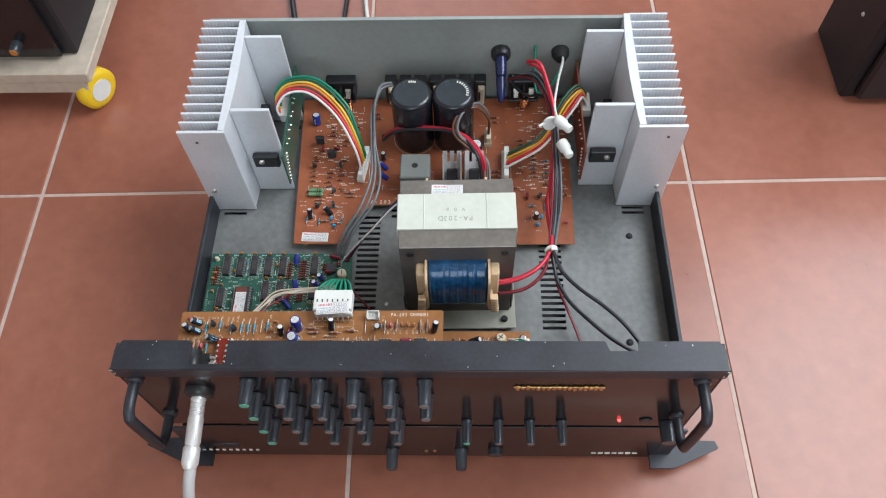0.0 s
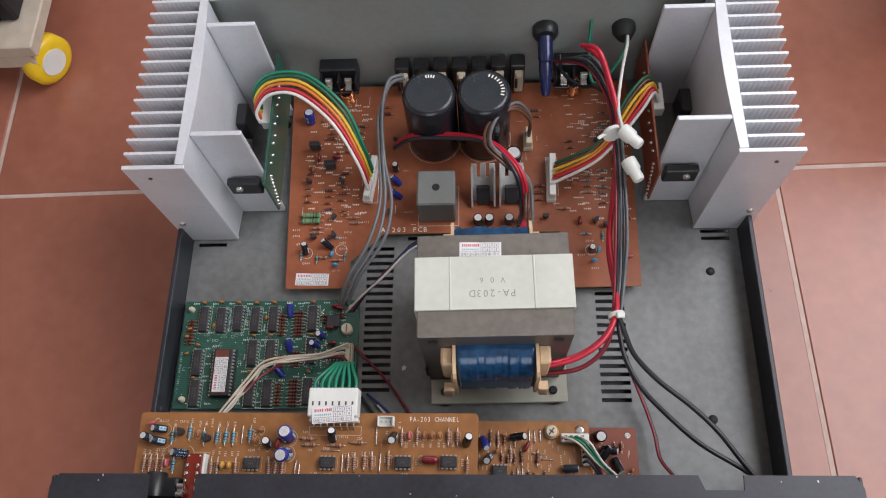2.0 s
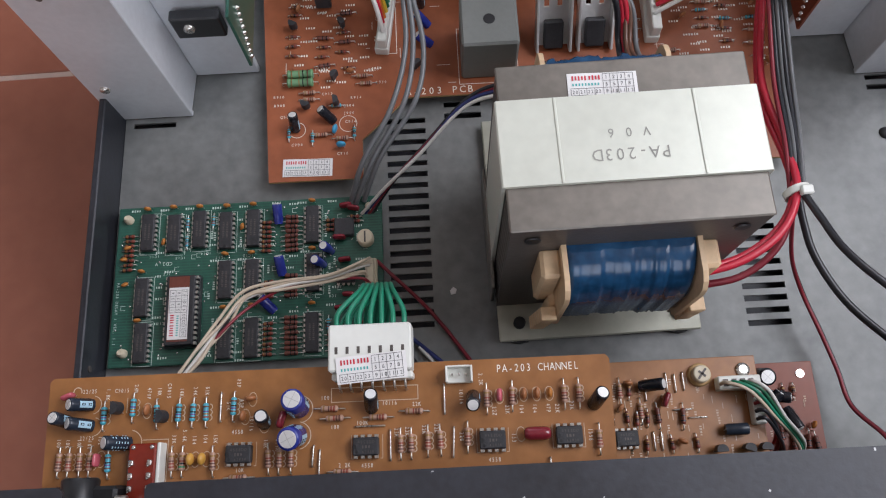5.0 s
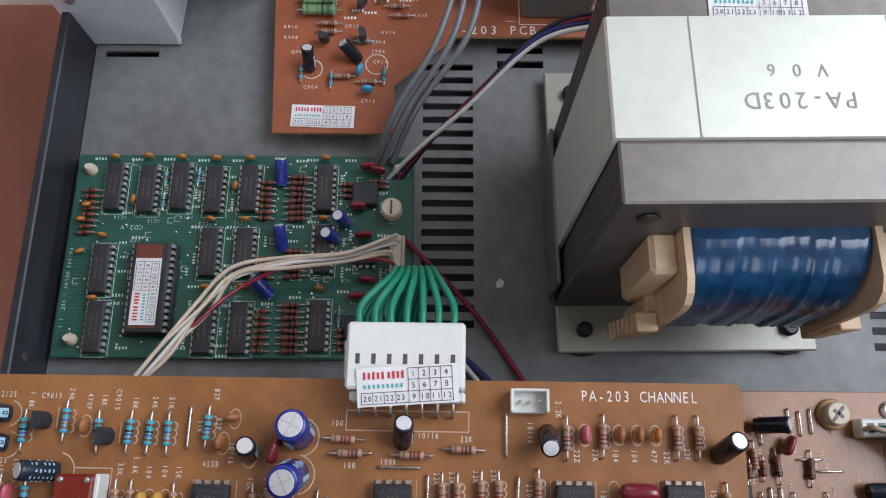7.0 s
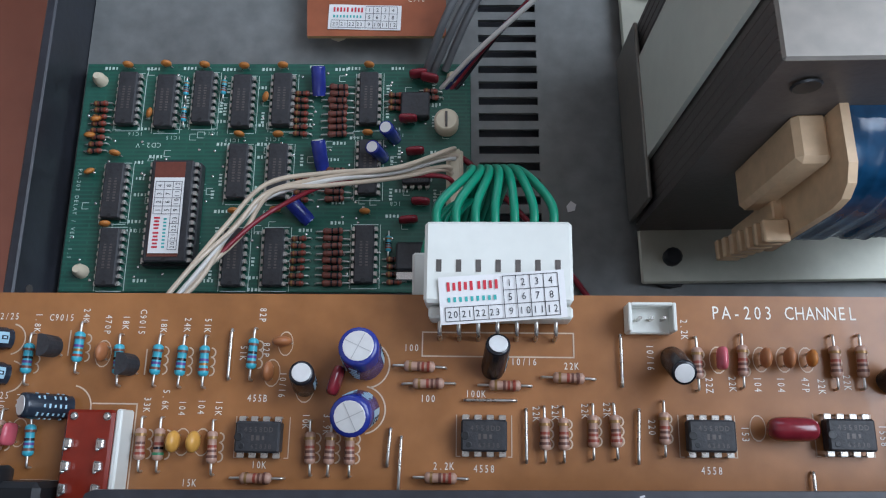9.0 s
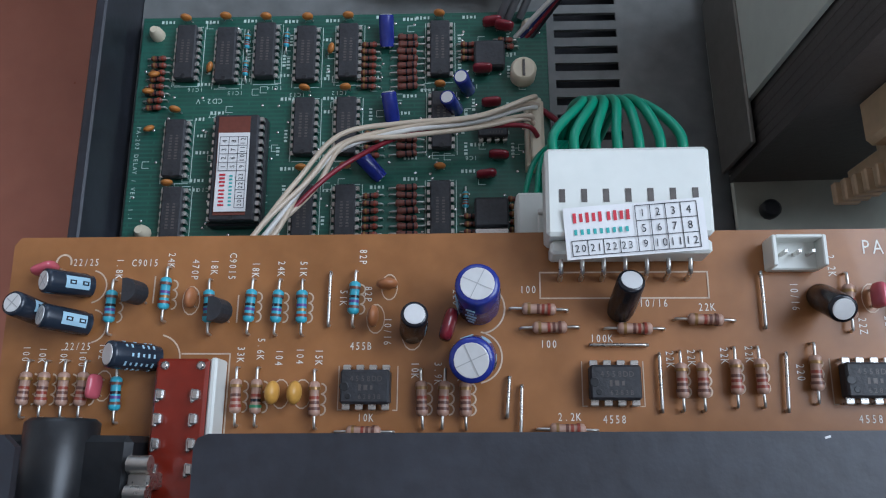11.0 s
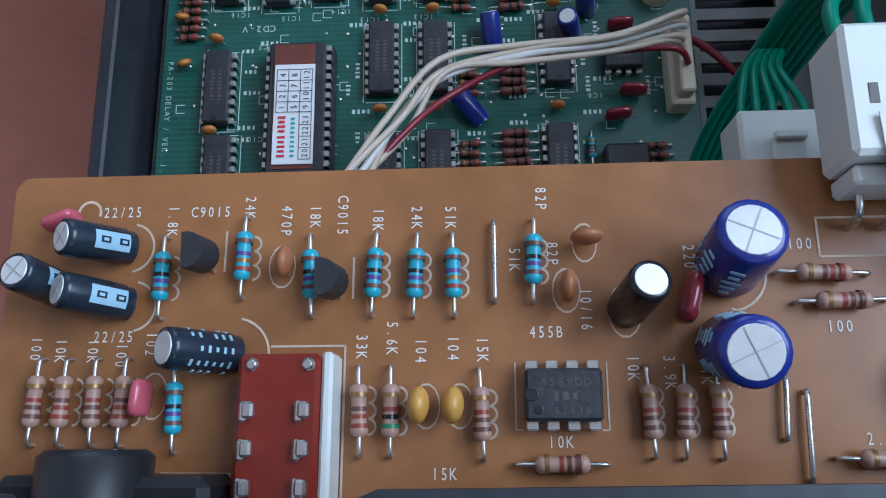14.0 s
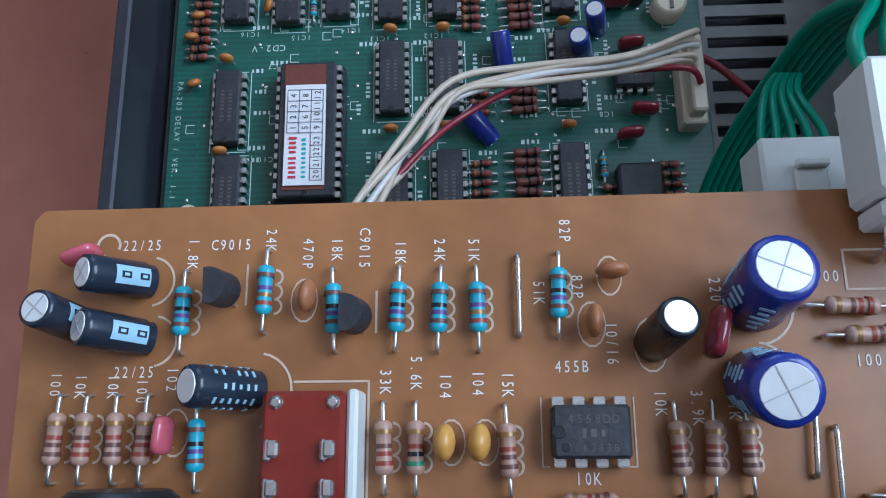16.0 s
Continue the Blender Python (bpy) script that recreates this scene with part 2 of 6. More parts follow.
class B:
    """Collects faces of one mesh, each with its material slot."""

    def __init__(self):
        self.v, self.f, self.m, self.s = [], [], [], []

    def add(self, vs, fs, m=0, smooth=False):
        o = len(self.v)
        self.v += [tuple(p) for p in vs]
        for f in fs:
            self.f.append([i + o for i in f])
            self.m.append(m)
            self.s.append(smooth)
        return self

    def box(self, c, s, m=0, bev=0.0, mx=None):
        hx, hy, hz = s[0] / 2, s[1] / 2, s[2] / 2
        b = min(bev, hx * 0.9, hy * 0.9, hz * 0.9)
        vs, idx = [], {}
        for sx in (-1, 1):
            for sy in (-1, 1):
                for sz in (-1, 1):
                    for a in range(3):
                        q = [sx * (hx - (b if a != 0 else 0)), sy * (hy - (b if a != 1 else 0)), sz * (hz - (b if a != 2 else 0))]
                        idx[sx, sy, sz, a] = len(vs)
                        p = Vector(q)
                        if mx:
                            p = mx @ p
                        vs.append(p + Vector(c))
        fs = []
        for a in range(3):
            u, w = [(1, 2), (2, 0), (0, 1)][a]
            for d in (-1, 1):
                f = []
                for p, q in ((-1, -1), (1, -1), (1, 1), (-1, 1)):
                    k = [0, 0, 0]
                    k[a], k[u], k[w] = d, p, q
                    f.append(idx[(*k, a)])
                fs.append(f if d > 0 else f[::-1])
        if b > 0:
            for a in range(3):
                u, w = [(1, 2), (2, 0), (0, 1)][a]
                for p in (-1, 1):
                    for q in (-1, 1):
                        def key(e, face):
                            k = [0, 0, 0]
                            k[a], k[u], k[w] = e, p, q
                            return idx[(*k, face)]
                        f = [key(-1, u), key(1, u), key(1, w), key(-1, w)]
                        fs.append(f if p * q > 0 else f[::-1])
            for sx in (-1, 1):
                for sy in (-1, 1):
                    for sz in (-1, 1):
                        f = [idx[sx, sy, sz, a] for a in range(3)]
                        fs.append(f if sx * sy * sz > 0 else f[::-1])
        return self.add(vs, fs, m)

    def rings(self, rings, m=0, smooth=True, caps=True):
        n = len(rings[0])
        vs = [p for r in rings for p in r]
        fs = [[i * n + j, i * n + (j + 1) % n, (i + 1) * n + (j + 1) % n, (i + 1) * n + j] for i in range(len(rings) - 1) for j in range(n)]
        self.add(vs, fs, m, smooth)
        if caps:
            self.add(rings[0], [list(range(n))[::-1]], m)
            self.add(rings[-1], [list(range(n))], m)
        return self

    def lathe(self, prof, n=16, m=0, mx=None, smooth=True, caps=True):
        mx = mx or Matrix()
        return self.rings([[mx @ Vector((r * math.cos(2 * math.pi * j / n), r * math.sin(2 * math.pi * j / n), z)) for j in range(n)] for r, z in prof], m, smooth, caps)

    def tube(self, pts, r, n=6, m=0, fine=4):
        pts = [Vector(p) for p in pts]
        if len(pts) > 2 and fine > 1:
            q = [pts[0]] + pts + [pts[-1]]
            path = []
            for i in range(1, len(q) - 2):
                a, b, c, d = q[i - 1:i + 3]
                for k in range(fine):
                    t = k / fine
                    path.append(0.5 * (2 * b + (c - a) * t + (2 * a - 5 * b + 4 * c - d) * t * t + (3 * b - a - 3 * c + d) * t ** 3))
            path.append(pts[-1])
        else:
            path = pts
        up = Vector((0.31, 0.17, 0.93))
        rings = []
        for i, p in enumerate(path):
            d = (path[min(i + 1, len(path) - 1)] - path[max(i - 1, 0)]).normalized()
            s = d.cross(up)
            s = s.normalized() if s.length > 1e-6 else d.orthogonal().normalized()
            up = s.cross(d).normalized()
            rings.append([p + r * (math.cos(2 * math.pi * j / n) * s + math.sin(2 * math.pi * j / n) * up) for j in range(n)])
        return self.rings(rings, m)

    def prism(self, poly, z0, z1, m=0, side=None):
        n = len(poly)
        lo, hi = [(x, y, z0) for x, y in poly], [(x, y, z1) for x, y in poly]
        self.add(hi, [list(range(n))], m)
        self.add(lo, [list(range(n))[::-1]], m)
        return self.add(lo + hi, [[j, (j + 1) % n, n + (j + 1) % n, n + j] for j in range(n)], m if side is None else side)

    def text(self, s, x, y, z, size, rot=0, m=0, pitch=0.66, narrow=0.9):
        """Letters laid flat at height z, centred on x, y, rot degrees about z."""
        co, si = math.cos(radians(rot)), math.sin(radians(rot))
        for i, ch in enumerate(s):
            if ch == " ":
                continue
            vs, fs, w = GLYPH[ch]
            ox = (i - (len(s) - 1) / 2) * pitch * size
            out = []
            for a, b in vs:
                p, q = ox + a * size * narrow, (b - 0.35) * size
                out.append((x + p * co - q * si, y + p * si + q * co, z))
            self.add(out, fs, m)
        return self

    def smudge(self, n, x, y, z, size, rot=0, m=0):
        """Unreadable small print: n short bars in a row."""
        turn = Matrix.Rotation(radians(rot), 3, "Z")
        for i in range(n):
            p = turn @ Vector(((i - (n - 1) / 2) * 0.7 * size, 0, 0))
            self.box((x + p.x, y + p.y, z), (size * (0.30 + 0.16 * (i % 2)), size * (0.72 - 0.1 * ((i + n) % 3)), 0.00002), m, 0, turn)
        return self

    def mesh(self, name, mats):
        me = bpy.data.meshes.new(name)
        me.from_pydata(self.v, [], self.f)
        for x in mats:
            me.materials.append(x)
        me.polygons.foreach_set("material_index", self.m)
        me.polygons.foreach_set("use_smooth", self.s)
        me.validate()
        me.update()
        return me


def thing(name, m, label, category, group="", kind=""):
    ob = new(name)
    ob.matrix_basis = m
    return tagged(ob, label, category, group, kind)


def part(name, shape, mats, parent, label="", m=None):
    """One mesh under a thing or a part; shape is a B or a mesh to share."""
    me = shape if isinstance(shape, bpy.types.Mesh) else shape.mesh(name, mats if isinstance(mats, (list, tuple)) else [mats])
    ob = new(name, me)
    ob.parent = parent
    if m is not None:
        ob.matrix_basis = m
    return tagged(ob, label)


def solo(name, shape, mats, label, category, group="", kind="", m=None):
    """A thing that is one plain mesh."""
    ob = new(name, shape.mesh(name, mats if isinstance(mats, (list, tuple)) else [mats]))
    if m is not None:
        ob.matrix_basis = m
    return tagged(ob, label, category, group, kind)


def at(x, y, z=0.0, rz=0.0, rx=0.0, ry=0.0):
    return pose(x, y, z, rx, ry, rz)


# ---- room ----
def room():
    top = FLOOR + 2.8
    x0, x1, y0, y1 = -2.4, 1.40, -2.2, 2.9
    for name, b in (
        ("wall_west", B().box((x0 - 0.06, 0.35, FLOOR + 1.4), (0.12, 5.34, 2.8))),
        ("wall_south", B().box((-1.5, y0 - 0.06, FLOOR + 1.4), (1.8, 0.12, 2.8)).box((1.2, y0 - 0.06, FLOOR + 1.4), (0.4, 0.12, 2.8)).box((0.2, y0 - 0.06, FLOOR + 0.45), (1.6, 0.12, 0.9)).box((0.2, y0 - 0.06, FLOOR + 2.6), (1.6, 0.12, 0.4))),
        # North gap is made up too, left open behind the added fill lamp.
        ("wall_north", B().box((-1.75, y1 + 0.06, FLOOR + 1.4), (1.3, 0.12, 2.8)).box((0.95, y1 + 0.06, FLOOR + 1.4), (0.9, 0.12, 2.8)).box((-0.3, y1 + 0.06, FLOOR + 2.65), (1.6, 0.12, 0.3))),
        ("wall_east", B().box((x1 + 0.06, -1.25, FLOOR + 1.4), (0.12, 1.9, 2.8)).box((x1 + 0.06, 2.15, FLOOR + 1.4), (0.12, 1.5, 2.8))
            .box((x1 + 0.06, 0.55, FLOOR + 0.58), (0.12, 1.7, 1.16)).box((x1 + 0.06, 0.55, FLOOR + 2.66), (0.12, 1.7, 0.28))),
    ):
        solo(name, b, PLASTER, "pale plastered room wall", "wall", kind="structure")
    solo("ceiling", B().box((-0.5, 0.35, top + 0.05), (4.04, 5.34, 0.1)), PLASTER, "plain pale ceiling above the room", "ceiling", kind="structure")


room()


def tiled_floor():
    slab = solo("floor", B().box((-0.5, 0.35, FLOOR - 0.0514), (4.04, 5.34, 0.1)), GROUT, "terracotta tiled floor with pale grout joints", "floor", kind="structure")
    me = B().box((0, 0, 0), (0.3955, 0.3955, 0.012), 0, 0.0010).mesh("floor_tile", [TILE])
    for i in range(-8, 5):
        for j in range(-8, 8):
            p = pose(0.3052, 0.419, FLOOR - 0.006, 0, 0, 1.2) @ Vector((0.4 * (i + 0.5), 0.4 * (j + 0.5), 0))
            if -2.55 < p.x < 1.62 and -2.38 < p.y < 3.06:
                part("floor_tile", me, TILE, slab, m=at(p.x, p.y, p.z + random.uniform(-0.0003, 0.0003), 1.2))


tiled_floor()


# ---- amplifier case ----
def perforated(x0, x1, y0, y1, slots, z0, z1):
    """A sheet with slots cut through it: slots are (x0, x1, y0, y1). One connected mesh."""
    xs = sorted({x0, x1, *(s[0] for s in slots), *(s[1] for s in slots)})
    ys = sorted({y0, y1, *(s[2] for s in slots), *(s[3] for s in slots)})
    nx, ny = len(xs), len(ys)
    b = B()
    vs = [(x, y, z) for z in (z0, z1) for y in ys for x in xs]
    solid = {(i, j): not any(s[0] < (xs[i] + xs[i + 1]) / 2 < s[1] and s[2] < (ys[j] + ys[j + 1]) / 2 < s[3] for s in slots) for i in range(nx - 1) for j in range(ny - 1)}
    at_ = lambda i, j, k: k * nx * ny + j * nx + i
    fs = []
    for (i, j), ok in solid.items():
        if not ok:
            continue
        fs.append([at_(i, j, 1), at_(i + 1, j, 1), at_(i + 1, j + 1, 1), at_(i, j + 1, 1)])
        fs.append([at_(i, j + 1, 0), at_(i + 1, j + 1, 0), at_(i + 1, j, 0), at_(i, j, 0)])
        for di, dj, (a, c) in ((0, -1, ((i, j), (i + 1, j))), (1, 0, ((i + 1, j), (i + 1, j + 1))), (0, 1, ((i + 1, j + 1), (i, j + 1))), (-1, 0, ((i, j + 1), (i, j)))):
            if not solid.get((i + di, j + dj), False):
                fs.append([at_(*a, 0), at_(*c, 0), at_(*c, 1), at_(*a, 1)])
    return b.add(vs, fs)


def case():
    amp = thing("amplifier_case", at(0, 0, 0), "black steel amplifier case with its cover off, open from above", "amplifier case")
    slots = [(-0.0752, -0.0540, 0.1701 + 0.00625 * i, 0.1731 + 0.00625 * i) for i in range(19)]
    slots += [(0.1010, 0.1225, 0.1622 + 0.00625 * i, 0.1652 + 0.00625 * i) for i in range(16)]
    slots += [(-0.0435, -0.0235, 0.291 - 0.007 * i, 0.291 - 0.007 * i + 0.0034) for i in range(2)]
    slots += [(-0.213, -0.190, 0.288 + 0.006 * i, 0.288 + 0.006 * i + 0.003) for i in range(2)]
    slots += [(0.186, 0.208, 0.288 + 0.006 * i, 0.288 + 0.006 * i + 0.003) for i in range(2)]
    part("bottom_plate", perforated(-0.2175, 0.2145, 0.082, 0.438, slots, DECK - 0.0014, DECK), STEEL, amp, "grey zinc-plated bottom plate with rows of vent slots")
    part("under_tray", B().box((-0.0015, 0.26, DECK - 0.012), (0.43, 0.35, 0.001)), BLACK, amp)
    for x in (-0.2195, 0.2165):
        s = 1 if x < 0 else -1
        b = B().box((x, 0.199, 0.031), (0.0035, 0.198, 0.040), 0, 0.0006).box((x + s * 0.004, 0.199, 0.0116), (0.006, 0.198, 0.0012))
        w = part("side_wall", b, BLACK, amp)
        for y in (0.125, 0.155):
            part("screw_hole", B().lathe([(0.0016, 0), (0.0016, 0.0006)], 10, 0, pose(x + s * 0.00176, y, 0.043, 0, 90 * s, 0)), IRON_SIDE, w)
    # rear panel
    back = part("back_panel", B().box((0.0, 0.4385, 0.0795), (0.436, 0.0016, 0.129), 0, 0.0003).box((0.0, 0.4362, 0.1436), (0.436, 0.003, 0.0012), 0), BACK_STEEL, amp, "grey steel rear panel")
    for x, y in ((0.1784, 0.1497), (0.190, 0.262), (-0.150, 0.400)):
        part("rubber_plug", B().lathe([(0.0034, DECK), (0.0030, DECK + 0.0012), (0.001, DECK + 0.0016)], 12, 0, at(x, y, 0)), RUBBER, amp)
    # front: top lip, gloss face, ends
    lip = B()
    edge = [(-0.2320, 0.0768), (0.2205, 0.0768), (0.2205, 0.0930), (0.2165, 0.0998), (0.1575, 0.0998), (0.1570, 0.0920), (0.1360, 0.0920), (0.1330, 0.0998),
            (-0.1455, 0.0998), (-0.1470, 0.0992), (-0.1476, 0.0978), (-0.1476, 0.0810), (-0.1745, 0.0810), (-0.1745, 0.0980), (-0.1765, 0.0998), (-0.2275, 0.0998), (-0.2320, 0.0930)]
    lip.prism(edge, 0.1420, 0.1436)
    lip.box((-0.0058, 0.0775, 0.1354), (0.4560, 0.0022, 0.0146), 0, 0.0008)
    part("top_lip", lip, BLACK, amp, "black painted folded top lip of the front")
    face = part("front_panel", B().box((-0.0060, 0.0800, 0.0695), (0.4530, 0.0035, 0.1210), 0, 0.0006), GLOSSBLACK, amp, "glossy black front panel")
    part("end_cheek", B().box((-0.2320, 0.0885, 0.073), (0.0022, 0.0215, 0.137), 0, 0.0006), BLACK, amp)
    part("end_cheek", B().box((0.2200, 0.0885, 0.073), (0.0022, 0.0215, 0.137), 0, 0.0006), BLACK, amp)
    knob = B().lathe([(0.0062, 0), (0.0062, 0.003), (0.0052, 0.004), (0.0047, 0.0185), (0.0040, 0.0200)], 18, 0)
    knob.box((0, 0.0044, 0.012), (0.0012, 0.0022, 0.015), 0)
    kme = knob.mesh("knob", [KNOB])
    capm = {c: B().lathe([(0.0039, 0.0200), (0.0035, 0.0206)], 18, 0).mesh("knob_cap", [c]) for c in (KNOB_GREEN, KNOB_GREY)}
    def put(x, z, c, size=1.0):
        k = part("knob", kme, KNOB, amp, "", at(x, 0.0778, z, rx=90) @ Matrix.Diagonal((size, size, 1, 1)))
        part("knob_cap", capm[c], c, k)
    for i in range(6):
        for j, z in enumerate((0.118, 0.087, 0.053, 0.020)):
            if i == 5 and j > 1:
                continue
            put(-0.136 + 0.027 * i, z, KNOB_GREEN if i == 0 else KNOB_GREY)
    for i in range(4):
        put(0.031 + 0.0272 * i, 0.022, KNOB_GREEN if i == 0 else KNOB_GREY, 0.78)
    part("power_led", B().lathe([(0.0016, 0), (0.0016, 0.001), (0.0008, 0.002)], 10, 0, pose(0.161, 0.0778, 0.028, 90, 0, 0)), LED_RED, amp, "lit red pilot light")
    part("switch_ring", B().lathe([(0.0055, 0), (0.0055, 0.001), (0.004, 0.0014)], 16, 0, pose(0.184, 0.0778, 0.026, 90, 0, 0)), PLASTIC, amp)
    part("rotary_switch", B().lathe([(0.007, 0), (0.0065, 0.016), (0.006, 0.018)], 16, 0, pose(0.203, 0.0778, 0.020, 90, 0, 0)), KNOB, amp)
    # name badge as plain raised bars
    badge = part("name_badge", B().box((0.102, 0.0775, 0.106), (0.070, 0.0008, 0.0030), 0, 0.0003), GOLD, amp, "gold raised badge on the front")
    for i in range(17):
        part("badge_bar", B().box((0.070 + 0.0040 * i, 0.0770, 0.106 + 0.0006 * math.sin(i)), (0.0028, 0.0014, 0.0078 - 0.0022 * abs(math.sin(1.7 * i))), 0, 0.0003), GOLD, badge)
    chips = random.Random(21)
    for i in range(16):
        x, y = chips.uniform(-0.22, 0.21), chips.uniform(0.0775, 0.0990)
        if not -0.178 < x < -0.148 and not 0.128 < x < 0.160:
            part("paint_chip", B().box((x, y, 0.14363), (chips.uniform(0.0004, 0.0016), chips.uniform(0.0003, 0.0008), 0.0001), 0, 0, Matrix.Rotation(chips.uniform(0, 3), 3, "Z")), ALU_DULL, amp)
    for i in range(6):
        part("paint_chip", B().box((chips.choice((-0.2320, 0.2195)) + chips.uniform(-0.001, 0.001), 0.0763, chips.uniform(0.131, 0.1425)), (0.0016, 0.0006, 0.0012)), ALU_DULL, amp)
    for sx, x in ((-1, -0.222), (1, 0.207)):
        h = B().tube([(x, 0.079, 0.120), (x, 0.058, 0.120), (x, 0.050, 0.116), (x, 0.048, 0.107), (x, 0.048, 0.054), (x, 0.050, 0.045), (x, 0.058, 0.040), (x, 0.079, 0.040)], 0.0042, 12)
        h.lathe([(0.0065, 0), (0.0065, 0.003), (0.0050, 0.004)], 14, 0, pose(x, 0.0785, 0.120, 90, 0, 0)).lathe([(0.0065, 0), (0.0065, 0.003), (0.0050, 0.004)], 14, 0, pose(x, 0.0785, 0.040, 90, 0, 0))
        part("rack_handle", h, BLACK, amp, "black tubular rack handle")
    for x in (-0.17, 0.17):
        for y in (0.11, 0.41):
            part("foot", B().lathe([(0.011, -0.004), (0.012, 0.0105)], 16, 0, at(x, y, 0)), RUBBER, amp)


case()



def lower_unit():
    u = thing("rack_unit", at(-0.005, 0, 0), "black rack unit carrying the opened amplifier", "rack unit")
    part("body", B().box((0, 0.25, -0.048), (0.430, 0.335, 0.086), 0, 0.001), BLACK, u)
    f = part("front_panel", B().box((0, 0.0805, -0.047), (0.440, 0.003, 0.094), 0, 0.0006), GLOSSBLACK, u, "black gloss lower front panel")
    for i, x in enumerate((-0.036, 0.031)):
        k = part("knob", B().lathe([(0.0068, 0), (0.0068, 0.003), (0.0058, 0.004), (0.0052, 0.018), (0.0045, 0.0195)], 18, 0, pose(x, 0.079, -0.074, 90, 0, 0)), KNOB, u)
    part("push_button", B().lathe([(0.007, 0), (0.0068, 0.006)], 16, 0, pose(0.064, 0.079, -0.070, 90, 0, 0)), KNOB, u)
    bars = B()
    for i in range(9):
        bars.box((-0.222 + 0.0066 * i, 0.0787, -0.076), (0.0030, 0.0006, 0.0026 + 0.0012 * (i % 2)))
    for i in range(7):
        bars.box((0.160 + 0.0066 * i, 0.0787, -0.080), (0.0046, 0.0006, 0.0024 + 0.0010 * (i % 3)))
    part("printed_marking", bars, SILK, u, "pale printed marking")
    part("indicator", B().box((-0.003, 0.0785, -0.076), (0.003, 0.001, 0.003)).box((0.005, 0.0785, -0.076), (0.003, 0.001, 0.003)), GOLD, u)
    part("oval_badge", B().lathe([(0.010, 0), (0.009, 0.001)], 18, 0, pose(-0.195, 0.079, -0.060, 90, 0, 0) @ Matrix.Diagonal((1.4, 0.7, 1, 1))), PLASTIC, u)
    for s in (-1, 1):
        pl = [(s * 0.215, 0.066), (s * 0.238, 0.066), (s * 0.284, 0.086), (s * 0.281, 0.093), (s * 0.215, 0.094)]
        b = B().prism(pl if s > 0 else pl[::-1], -0.090, -0.086).box((s * 0.226, 0.081, -0.05), (0.018, 0.003, 0.076), 0, 0.0006)
        part("mounting_ear", b, BLACK, u, "black folded mounting ear")
    for x in (-0.18, 0.18):
        for y in (0.12, 0.38):
            part("foot", B().lathe([(0.014, FLOOR), (0.016, -0.0908)], 16, 0, at(x, y, 0)), RUBBER, u)


lower_unit()


